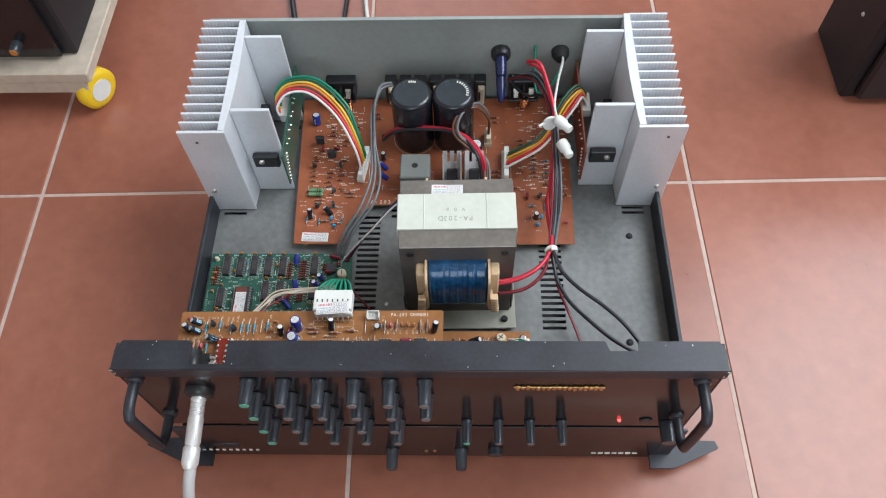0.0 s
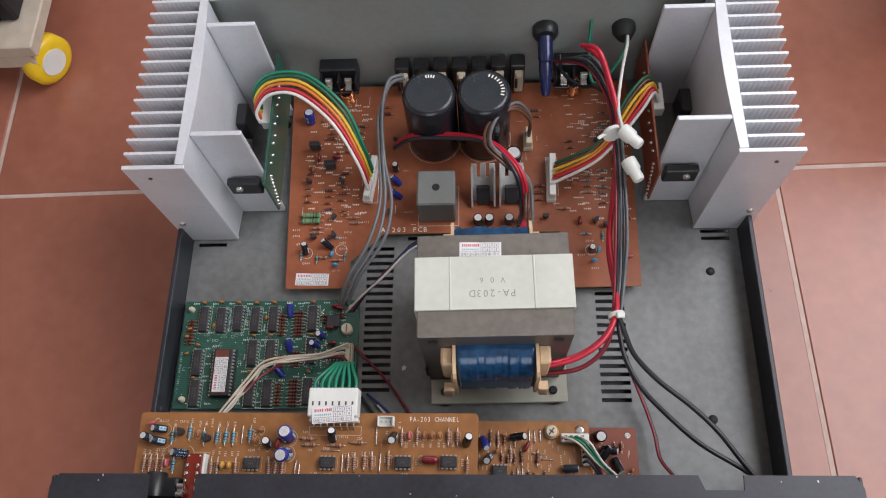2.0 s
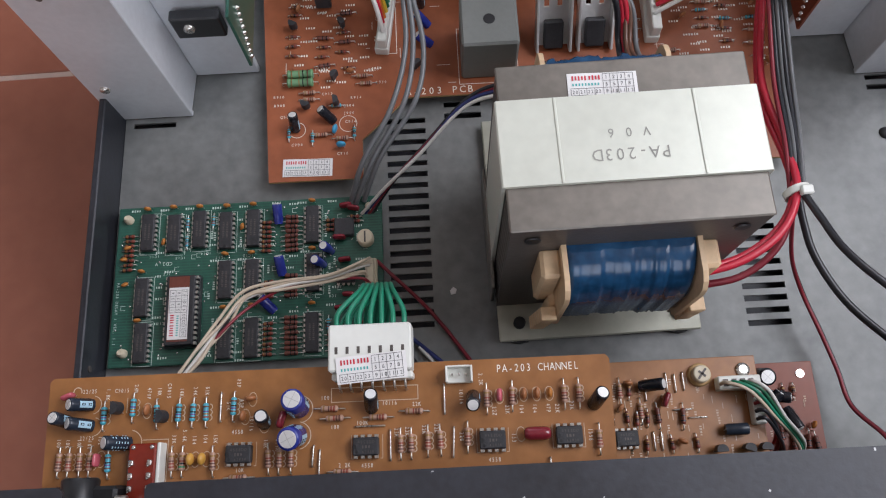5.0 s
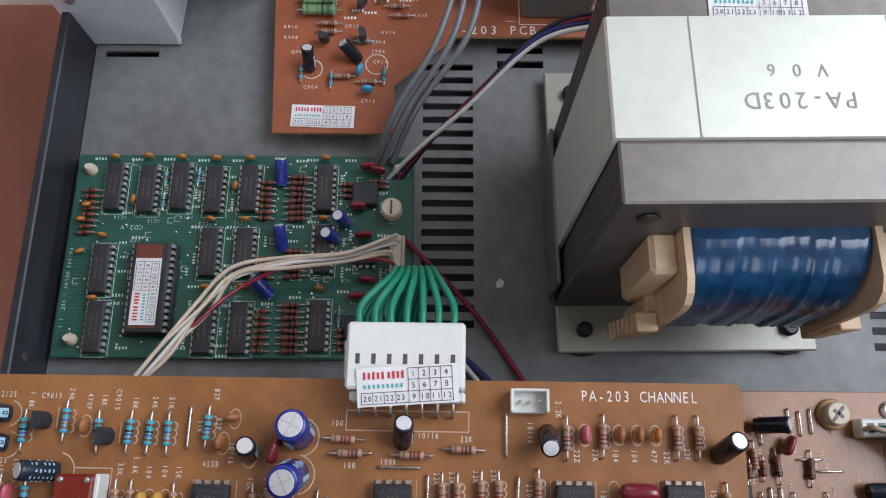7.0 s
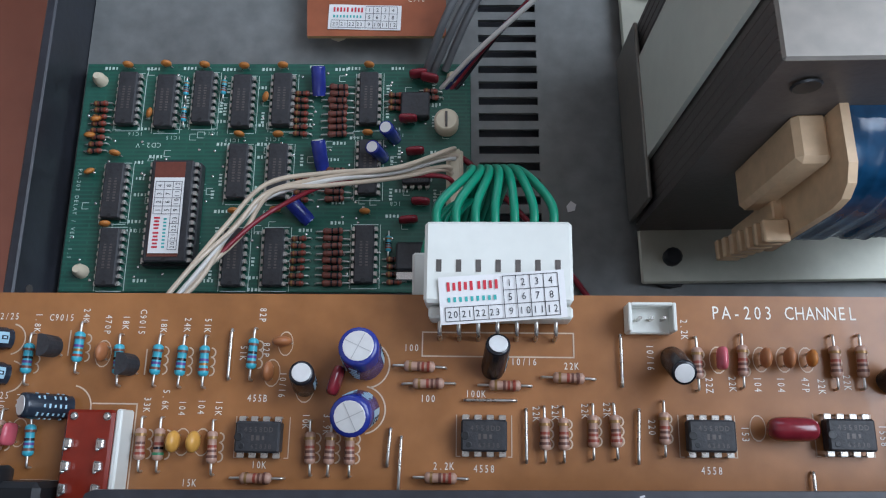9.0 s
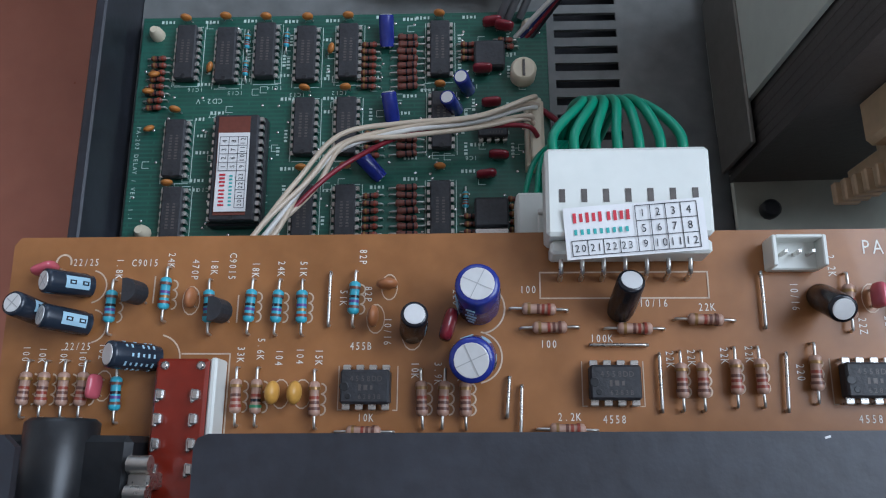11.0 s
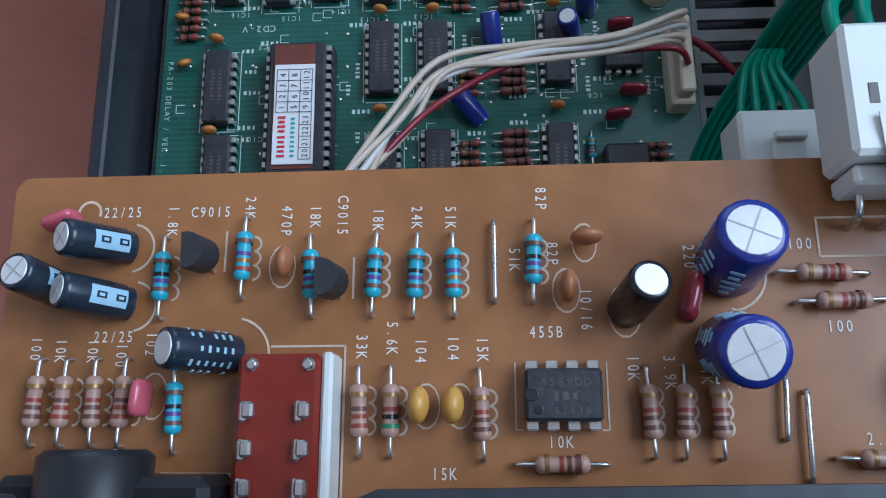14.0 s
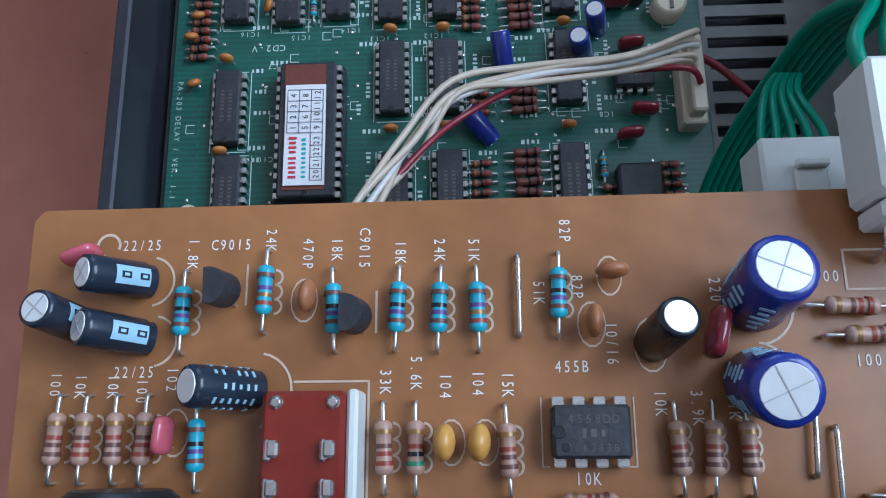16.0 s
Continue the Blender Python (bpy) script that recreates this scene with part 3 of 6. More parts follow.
def heat_sink(side):
    """Extruded heat sink: flat plate with 14 fins outwards and two flanges inwards. side -1 is the one with bright inner faces."""
    y0 = 0.2950 if side < 0 else 0.2990
    h = thing("heat_sink", at(0, y0 - 0.2945, 0), "aluminium extruded heat sink with outward fins" + (" and a dull inner face" if side > 0 else ""), "heat sink", "heat sinks")
    z0, z1 = DECK + 0.001, 0.1485
    zc, zh = (z0 + z1) / 2, z1 - z0
    x = side * 0.184
    # plate that thickens towards its middle, as the extrusion does
    prof = [(side * 0.1868, 0.2962), (side * 0.1868, 0.4315)] + [(side * (0.1812 - 0.0030 * math.sin(math.pi * k / 12)), 0.4315 - 0.1353 * k / 12) for k in range(13)]
    part("plate", B().prism(prof[::-1] if side > 0 else prof, z0, z1), ALU, h)
    front = B().box((side * 0.2015, 0.2945, zc), (0.0425, 0.0030, zh), 0, 0.0004)
    part("end_fin", front, ALU, h, "flat front fin with small screws")
    fin = B()
    n = 22
    edge = [(side * (0.1870 + 0.0357 * k / n), 0.00085 + (0.00028 if k % 2 else 0)) for k in range(n + 1)]
    edge += [(px, -py) for px, py in reversed(edge)]
    fin.prism(edge if side < 0 else edge[::-1], -zh / 2, zh / 2)
    fme = fin.mesh("fin", [ALU])
    for i in range(1, 14):
        part("fin", fme, ALU, h, "", at(0, 0.2945 + i * 0.01050, zc))
    for y in (0.3195, 0.4095):
        part("flange", B().box((side * 0.1620, y, zc), (0.0350, 0.0034, zh), 0, 0.0006), ALU, h)
    part("screw", B().lathe([(0.0026, 0), (0.0024, 0.0012), (0.001, 0.0016)], 12, 0, pose(side * 0.214, 0.2930, 0.06, 90, 0, 0)), TIN, h)
    part("screw", B().lathe([(0.0014, 0), (0.0014, 0.0006)], 10, 0, pose(side * 0.208, 0.2930, 0.135, 90, 0, 0)), IRON_SIDE, h)
    # driver board on the flanges, with power transistors behind it
    bd = part("driver_board", B().box((side * 0.1430, 0.366, 0.072), (0.0016, 0.116, 0.044), 0, 0.0002), PCB_GREEN if side < 0 else PCB_DARK, h, "upright driver board")
    blobs = B()
    for i in range(9):
        blobs.lathe([(0.0013, 0), (0.0011, 0.001), (0.0003, 0.0017)], 6, 0, pose(side * 0.1421, 0.330 + 0.0085 * i, 0.086 - 0.003 * (i % 2), 0, -90 * side, 0))
        blobs.lathe([(0.0013, 0), (0.0011, 0.001), (0.0003, 0.0017)], 6, 0, pose(side * 0.1421, 0.311 + 0.0012 * i, 0.055 + 0.0035 * i, 0, -90 * side, 0))
    part("solder_joint", blobs, SOLDER, bd)
    part("header", B().box((side * 0.1490, 0.378, 0.080), (0.010, 0.024, 0.010), 0, 0.0006), WHITE, bd)
    tr = B().box((side * 0.1600, 0.3128, 0.083), (0.024, 0.006, 0.016), 0, 0.0008)
    t = part("power_transistor", tr, PLASTIC, h)
    part("screw", B().lathe([(0.0028, 0), (0.0026, 0.0015), (0.001, 0.002)], 12, 0, pose(side * 0.164, 0.3098, 0.084, 90, 0, 0)), TIN, t)
    for y in (0.345, 0.383):
        part("power_transistor", B().box((side * 0.1745, y, 0.060), (0.009, 0.020, 0.024), 0, 0.001), PLASTIC, h)


heat_sink(-1)
heat_sink(1)


# ---- warranty stickers ----
def sticker_mesh():
    L, H, n = 0.0258, 0.0098, 8
    xs = [(-L / 2 + L * i / n, 0.00012 * math.sin(i * 1.1)) for i in range(n + 1)]
    vs = [(x, y, z + d) for d in (0, -0.0002) for y in (-H / 2, H / 2) for x, z in xs]
    m = n + 1
    fs = [[i, i + 1, m + i + 1, m + i] for i in range(n)] + [[2 * m + i + 1, 2 * m + i, 3 * m + i, 3 * m + i + 1] for i in range(n)]
    fs += [[i + 1, i, 2 * m + i, 2 * m + i + 1] for i in range(n)] + [[m + i, m + i + 1, 3 * m + i + 1, 3 * m + i] for i in range(n)]
    return B().add(vs, fs).mesh("sticker", [PAPER])


def sticker_print():
    b = B()
    z = 0.00022
    rows = (0.0029, 0.0, -0.0029)
    cols = (0.0016, 0.0044, 0.0072, 0.0100)
    for r in range(3):
        for c in range(4):
            b.text(str(1 + 4 * r + c), cols[c], rows[r], z, 0.0021, 0, 0)
    for c in range(4):
        b.text(str(20 + c), -0.0103 + 0.00285 * c, -0.0029, z, 0.0020, 0, 0, 0.6)
    for y in (0.0043, 0.00145, -0.00145, -0.0043):
        x0 = 0.0003 if y > -0.001 else -0.0118
        b.box(((x0 + 0.0115) / 2, y, z), (0.0115 - x0, 0.00014, 0.00003), 0)
    for x in (0.0003, 0.0030, 0.0058, 0.0086, 0.0115):
        b.box((x, 0, z), (0.00014, 0.0087, 0.00003), 0)
    for x in (-0.0118, -0.0089, -0.0060, -0.0030):
        b.box((x, -0.0029, z), (0.00014, 0.0029, 0.00003), 0)
    for i in range(9):
        b.box((-0.0109 + 0.00118 * i + (0.0004 if i > 4 else 0), 0.0028, z), (0.0006, 0.0019 - 0.0003 * (i % 2), 0.00003), 1)
        b.box((-0.0109 + 0.00118 * i, 0.0001, z), (0.00055, 0.0010, 0.00003), 2)
    return b.mesh("sticker_print", [INK, RED_INK, TEAL_INK])


STICKER, STICKER_PRINT = sticker_mesh(), sticker_print()


def sticker(m, where):
    s = thing("warranty_sticker", m, "white paper warranty sticker on " + where, "sticker", "warranty stickers")
    part("paper", STICKER, PAPER, s)
    part("printed_grid", STICKER_PRINT, INK, s)


# ---- transformer ----
def transformer():
    t = thing("transformer", at(0.0230, 0.2110, 0, 0.9), "large mains transformer with grey laminations, zinc strap and blue coil", "transformer")
    base = B().box((0.003, 0.0090, DECK + 0.0048), (0.0985, 0.1190, 0.0018), 0, 0.0006)
    part("base_plate", base, BASEPLATE, t, "pale zinc base plate")
    for x in (-0.036, 0.042):
        for y in (-0.0420, 0.0580):
            part("grommet", B().lathe([(0.0085, DECK - 0.0006), (0.0095, DECK + 0.001), (0.0095, DECK + 0.0036)], 16, 0, at(x, y, 0)), RUBBER, t)
            part("bolt", B().lathe([(0.0030, DECK + 0.0056), (0.0030, DECK + 0.0085), (0.0022, DECK + 0.0090)], 12, 0, at(x, y, 0)), PLASTIC, t)
    core = part("lamination_core", B().box((0, 0, 0.0885), (0.0928, 0.0648, 0.1150), 0, 0.0012), IRON_SIDE, t)
    lam = B().box((0, 0, 0.0885), (0.0931, 0.0020, 0.1154), 0, 0.0002).mesh("lamination", [IRON_SIDE])
    for k in range(24):
        part("lamination", lam, IRON_SIDE, core, "", at(0, 0.0311 - 0.00272 * k, 0))
    part("top_plate", B().box((0, 0, 0.1466), (0.0938, 0.0656, 0.0014), 0, 0.0006), IRON, t, "smooth grey top of the core")
    u = [(-0.0484, 0.030), (-0.0470, 0.030), (-0.0470, 0.1474), (0.0470, 0.1474), (0.0470, 0.030), (0.0484, 0.030), (0.0484, 0.1484), (0.0478, 0.1491), (-0.0478, 0.1491), (-0.0484, 0.1484)]
    st = B().prism(u, -0.017, 0.017)
    st.v = [(x, 0.0005 - q, z) for x, z, q in st.v]
    strap = part("strap", st, STRAP, t, "pale zinc strap over the core")
    for x in (-0.0265, 0.0245):
        part("crease", B().box((x, 0.0005, 0.14925), (0.0011, 0.0338, 0.0006), 0, 0.0003), STRAP, strap)
    pr = B()
    pr.text("PA-203D", -0.0010, -0.0068, 0.14925, 0.0066, 180, 0, 0.62)
    pr.text("V 0 6", -0.0010, 0.0016, 0.14925, 0.0052, 180, 0, 0.62)
    part("printed_type", pr, PRINT_GREY, strap, "type number printed upside down")
    # clamping foot plates at the sides
    for s in (-1, 1):
        part("side_bracket", B().box((s * 0.0485, 0.0, 0.045), (0.0014, 0.060, 0.026), 0, 0.0004), IRON, t)
    def depth(w):
        """How far the wound coil stands out, from bottom (w 0) to top (w 1)."""
        v = max(0.0, (0.12 - w) / 0.12)
        return 0.0312 + 0.0195 - 0.003 * v * v

    BOT = 0.078
    for s in (-1, 1):
        coil = B()
        rr = random.Random(7 + s)
        hx, nx, nz = 0.0243, 64, 30
        edges = sorted(rr.uniform(0, nx) for _ in range(13))
        lift = [rr.uniform(-1, 1) for _ in range(14)]
        rip = [lift[sum(e < a for e in edges)] + rr.uniform(-0.25, 0.25) for a in range(nx + 1)]
        rings = []
        for k in range(nz + 1):
            w = k / nz
            over = max(0.0, (w - 0.45) / 0.55) * radians(86)
            z = BOT + 0.0005 + 0.024 * min(1.0, w / 0.45) + 0.0238 * math.sin(over)
            d = depth(w) - (0.0165 if s < 0 else 0.0050) * (1 - math.cos(over))
            ring = [(-hx, s * 0.030, z)]
            for a in range(nx + 1):
                x = -hx + 2 * hx * a / nx
                ends = max(0.0, abs(x) / hx - 0.9) / 0.1
                ring.append((x, s * (d - 0.0022 * ends ** 2 + 0.00095 * rip[a] * (0.85 + 0.15 * math.sin(3 * w + a))), z))
            ring.append((hx, s * 0.030, z))
            rings.append(ring if s < 0 else ring[::-1])
        coil.rings(rings, 0, True)
        part("coil", coil, COIL, t, "coil wrapped in glossy dark blue tape")
        for sx in (-1, 1):
            outline = [(0.0300, BOT), (0.0490, BOT), (0.0519, BOT + 0.0010), (0.0532, BOT + 0.0040), (0.0532, 0.1180), (0.0524, 0.1225), (0.0500, 0.1258), (0.0460, 0.1275), (0.0300, 0.1275)]
            f = B().prism([(s * a, c) for a, c in outline], -0.0010, 0.0010)
            f.v = [(sx * 0.0256 + q, a, c) for a, c, q in f.v]
            f.box((sx * 0.0302, s * 0.0375, 0.104), (0.0080, 0.0120, 0.036), 0, 0.0014)
            f.box((sx * 0.0276, s * 0.0455, BOT + 0.0030), (0.0030, 0.0060, 0.0280), 0, 0.0004)
            fl = part("bobbin_flange", f, BOBBIN, t, "tan bobbin flange with terminal ribs")
            for k in range(7):
                part("terminal_rib", B().box((sx * (0.0300 + 0.0003 * k), s * (0.0520 - 0.0004 * k), BOT + 0.0190 - 0.0045 * k), (0.0064, 0.0058, 0.0022), 0, 0.0004), BOBBIN, fl)
    for x in (-0.038, 0.038):
        part("core_hole", B().lathe([(0.0032, 0), (0.0028, 0.0004)], 14, 0, pose(x, -0.0332, 0.137, 90, 0, 0)), PLASTIC, t)


transformer()
sticker(at(0.0150, 0.2332, 0.1477, -0.4), "the transformer core")


# ---- electronic components, built once and shared (metres; lead ends at z = 0) ----
MM = 0.001


def resistor_mesh(body, bands, length=0.0112, r=0.00112, half=0.0031):
    b = B()
    rx = pose(0, 0, r + 0.0005, -90, 0, 0)
    b.lathe([(r * 0.55, -half - 0.0002), (r, -half + 0.0002), (r * 1.06, -half + 0.0008), (r * 0.9, -half + 0.0014), (r * 0.88, half - 0.0014), (r * 1.06, half - 0.0008), (r, half - 0.0002), (r * 0.55, half + 0.0002)], 10, 0, rx)
    for i, y in enumerate((-0.62, -0.25, 0.05, 0.62)):
        rr = r * (1.10 if abs(y) > 0.5 else 0.93)
        b.lathe([(rr, y * half - 0.00028), (rr, y * half + 0.00028)], 10, 1 + i, rx, True, False)
    h, e = r + 0.0005, length / 2
    b.tube([(0, half, h), (0, e - 0.0004, h), (0, e, h - 0.0005), (0, e, -0.0001)], 0.00030, 5, 5, 2)
    b.tube([(0, -half, h), (0, -e + 0.0004, h), (0, -e, h - 0.0005), (0, -e, -0.0001)], 0.00030, 5, 5, 2)
    return b.mesh("resistor", [body, *bands, TIN])


RES = {
    "blue": resistor_mesh(R_BLUE, (BAND_BROWN, BAND_PURPLE, SLEEVE, BAND_BROWN)),
    "blue2": resistor_mesh(R_BLUE, (BAND_RED, BAND_GOLD, BAND_PURPLE, BAND_BROWN)),
    "beige": resistor_mesh(R_BEIGE, (BAND_BROWN, BAND_BROWN, BAND_RED, BAND_GOLD)),
    "beige2": resistor_mesh(R_BEIGE, (BAND_RED, BAND_RED, BAND_BROWN, BAND_GOLD)),
    "green": resistor_mesh(R_BEIGE, (BAND_GREEN, SLEEVE, BAND_RED, BAND_GOLD)),
    "dark": resistor_mesh(R_DARK, (SLEEVE, BAND_BROWN, SLEEVE, BAND_BROWN)),
    "power": resistor_mesh(R_GREEN, (BAND_BROWN, SLEEVE, BAND_GOLD, BAND_GOLD), 0.019, 0.0024, 0.0068),
    "small": resistor_mesh(R_DARK, (BAND_RED, BAND_BROWN, SLEEVE, BAND_GOLD), 0.0078, 0.0009, 0.0023),
    "smallblue": resistor_mesh(R_BLUE, (BAND_RED, BAND_BROWN, SLEEVE, BAND_GOLD), 0.0088, 0.0010, 0.0025),
}


def cap_mesh(r, h, sleeve, stripe=True, cross=True, marks=False):
    b = B()
    if marks:
        for k in range(4):
            for i in range(5):
                a = radians(75 + 52 * k)
                b.box((r * 1.006 * math.cos(a), r * 1.006 * math.sin(a), h * (0.22 + 0.12 * i)), (0.00012, r * (0.30 + 0.12 * ((i + k) % 3)), h * 0.045), 2, 0, Matrix.Rotation(a, 3, "Z"))
    b.lathe([(r * 0.92, 0.0003), (r * 0.9, 0.0009), (r, 0.0016), (r, h - 0.0008), (r * 0.95, h - 0.0001), (r * 0.76, h)], 20, 0)
    b.lathe([(r * 0.765, h - 0.0002), (r * 0.76, h + 0.00008), (r * 0.74, h + 0.00012)], 20, 1)
    if cross:
        for a in (45, 135):
            b.box((0, 0, h + 0.00018), (r * 1.44, 0.00016, 0.00006), 5, 0, Matrix.Rotation(radians(a), 3, "Z"))
    if stripe:
        n = 5
        pts = [(r * 1.012 * math.cos(a), r * 1.012 * math.sin(a)) for a in [0.6 * (i / n - 0.5) * 1.7 for i in range(n + 1)]]
        vs = [(x, y, z) for z in (0.0016, 0.66 * h) for x, y in pts]
        b.add(vs, [[i, i + 1, n + 2 + i, n + 1 + i] for i in range(n)], 2, True)
        for k in range(2):
            b.box((r * 1.018, 0, h * (0.26 + 0.26 * k)), (0.0002, r * 0.34, h * 0.13), 3).box((r * 1.022, 0, h * (0.26 + 0.26 * k)), (0.0002, r * 0.16, h * 0.07), 2)
    b.tube([(0.001, 0, 0.0005), (0.001, 0, -0.0001)], 0.0003, 5, 4, 1).tube([(-0.001, 0, 0.0005), (-0.001, 0, -0.0001)], 0.0003, 5, 4, 1)
    return b.mesh("capacitor", [sleeve, CAN, STRIPE, GREY_SLEEVE, TIN, ALU_DULL])


def printed_cap_mesh(r, h):
    """Dark sleeve with rows of small pale printing all round."""
    b = B()
    b.lathe([(r * 0.92, 0.0003), (r * 0.9, 0.0009), (r, 0.0016), (r, h - 0.0008), (r * 0.95, h - 0.0001), (r * 0.76, h)], 20, 0)
    b.lathe([(r * 0.765, h - 0.0002), (r * 0.76, h + 0.00008), (r * 0.74, h + 0.00012)], 20, 1)
    q = random.Random(3)
    for k in range(9):
        for i in range(6):
            if q.random() < 0.8:
                a = radians(40 * k)
                b.box((r * 1.006 * math.cos(a), r * 1.006 * math.sin(a), h * (0.22 + 0.105 * i)), (0.00012, r * q.uniform(0.2, 0.36), h * 0.035), 2, 0, Matrix.Rotation(a, 3, "Z"))
    b.tube([(0.001, 0, 0.0005), (0.001, 0, -0.0001)], 0.0003, 5, 3, 1).tube([(-0.001, 0, 0.0005), (-0.001, 0, -0.0001)], 0.0003, 5, 3, 1)
    return b.mesh("capacitor", [GREY_SLEEVE, CAN, STRIPE, TIN])


CAP = {
    "black": cap_mesh(0.0026, 0.011, SLEEVE, True, False),
    "blue": cap_mesh(0.0042, 0.0125, BLUE_SLEEVE, marks=True),
    "slate": cap_mesh(0.0025, 0.0098, GREY_SLEEVE),
    "print": printed_cap_mesh(0.0027, 0.0104),
    "navy": cap_mesh(0.0025, 0.0105, BLUE_SLEEVE, False, False),
    "tiny": cap_mesh(0.0037, 0.0095, SLEEVE, False, True),
    "large": cap_mesh(0.0064, 0.024, SLEEVE, True, True),
}


def disc_mesh(m, r=0.0022, d=0.0011):
    b = B().lathe([(r * math.cos(a), d * math.sin(a)) for a in [radians(x) for x in range(-80, 81, 20)]], 14, 0, pose(0, 0, r + 0.0012, 90, 0, 0))
    b.tube([(r * 0.6, 0, r * 0.5), (0.0013, 0, -0.0001)], 0.00026, 5, 1, 1).tube([(-r * 0.6, 0, r * 0.5), (-0.0013, 0, -0.0001)], 0.00026, 5, 1, 1)
    return b.mesh("ceramic_capacitor", [m, TIN])


DISCS = {"tan": disc_mesh(DISC), "orange": disc_mesh(DISC_ORANGE, 0.0019, 0.0010), "yellow": disc_mesh(DISC_YELLOW, 0.0023, 0.0014), "blue": disc_mesh(DISC_BLUE, 0.0026, 0.0013)}


def film_mesh(m, w=0.0065, d=0.0028, h=0.006):
    ring = [radians(x) for x in range(-90, 91, 15)]
    prof = [(max(0.02, abs(math.cos(a)) ** 0.5), math.copysign(abs(math.sin(a)) ** 0.55, a)) for a in ring]
    m4 = Matrix.Translation((0, 0, h / 2 + 0.0008)) @ Matrix.Diagonal((w / 2, d / 2, h / 2, 1)) @ pose(0, 0, 0, 0, 90, 0)
    b = B().lathe(prof, 16, 0, m4)
    b.tube([(w * 0.33, 0, 0.001), (w * 0.33, 0, -0.0001)], 0.00028, 5, 1, 1).tube([(-w * 0.33, 0, 0.001), (-w * 0.33, 0, -0.0001)], 0.00028, 5, 1, 1)
    return b.mesh("film_capacitor", [m, TIN])


FILM = {"red": film_mesh(FILM_RED), "pink": film_mesh(FILM_PINK, 0.0048, 0.0022, 0.0048), "long": film_mesh(FILM_RED, 0.0098, 0.0050, 0.0055)}


def transistor_mesh():
    prof = [(0.0024 * math.cos(a), 0.0024 * math.sin(a)) for a in [radians(x) for x in range(-25, 206, 21)]]
    b = B().prism(prof, 0.0022, 0.0068, 0)
    for x in (-0.0013, 0, 0.0013):
        b.tube([(x, 0.0004, 0.0024), (x * 1.4, 0.0002, -0.0001)], 0.00026, 5, 1, 1)
    return b.mesh("transistor", [CHIP, TIN])


TO92 = transistor_mesh()


def wirelink_mesh(length):
    e = length / 2
    return B().tube([(0, -e, -0.0001), (0, -e, 0.0006), (0, -e + 0.0006, 0.0010), (0, e - 0.0006, 0.0010), (0, e, 0.0006), (0, e, -0.0001)], 0.00034, 6, 0, 2).mesh("wire_link", [TIN])


LINK = {10: wirelink_mesh(0.0105), 7: wirelink_mesh(0.0075)}


def chip_meshes(n, row, body, lift=0.0006):
    """Dual-in-line package lying along x, n pins a side."""
    length = n * 0.00254 - 0.0007
    b = B().box((0, 0, lift + 0.0018), (length, body, 0.0034), 0, 0.0004)
    b.lathe([(0.0009, 0), (0.0008, 0.00006)], 10, 1, at(-length / 2 + 0.0008, 0, lift + 0.0035))
    if n == 4:
        b.lathe([(0.0006, 0), (0.0005, 0.00006)], 8, 1, at(-length / 2 + 0.0016, -body * 0.28, lift + 0.0035))
    if n == 4:
        b.text("4558DD", 0.0002, 0.0015, lift + 0.00354, 0.0015, 0, 2, 0.72)
        b.smudge(3, 0.0002, -0.0002, lift + 0.00354, 0.0016, 0, 2)
        b.text("6283B", 0.0010, -0.0019, lift + 0.00354, 0.0013, 0, 2, 0.72)
    else:
        for k in range(2):
            b.smudge(9, 0, (0.5 - k) * body * 0.3, lift + 0.00354, 0.0014, 0, 2)
    pin = B().box((0, row / 2 - 0.0002, lift + 0.0016), (0.0015, 0.0012, 0.0004), 0, 0.0001)
    pin.box((0, row / 2 + 0.0003, lift * 0.5 + 0.0008), (0.0011, 0.0003, 0.0018 + lift), 0)
    return b.mesh("chip", [CHIP, PLASTIC, IRON_SIDE]), pin.mesh("pin", [TIN]), n


DIP = {4: chip_meshes(4, 0.00762, 0.0064), 8: chip_meshes(8, 0.00762, 0.0064), 28: chip_meshes(14, 0.01524, 0.0138, 0.0046)}


def chip(board, n, x, y, rot=0):
    body, pin, count = DIP[n]
    c = part("integrated_circuit", body, CHIP, board, "", at(x, y, 0, rot))
    for k in range(count):
        px = (k - (count - 1) / 2) * 0.00254
        part("pin", pin, TIN, c, "", at(px, 0, 0))
        part("pin", pin, TIN, c, "", at(px, 0, 0, 180))
    return c


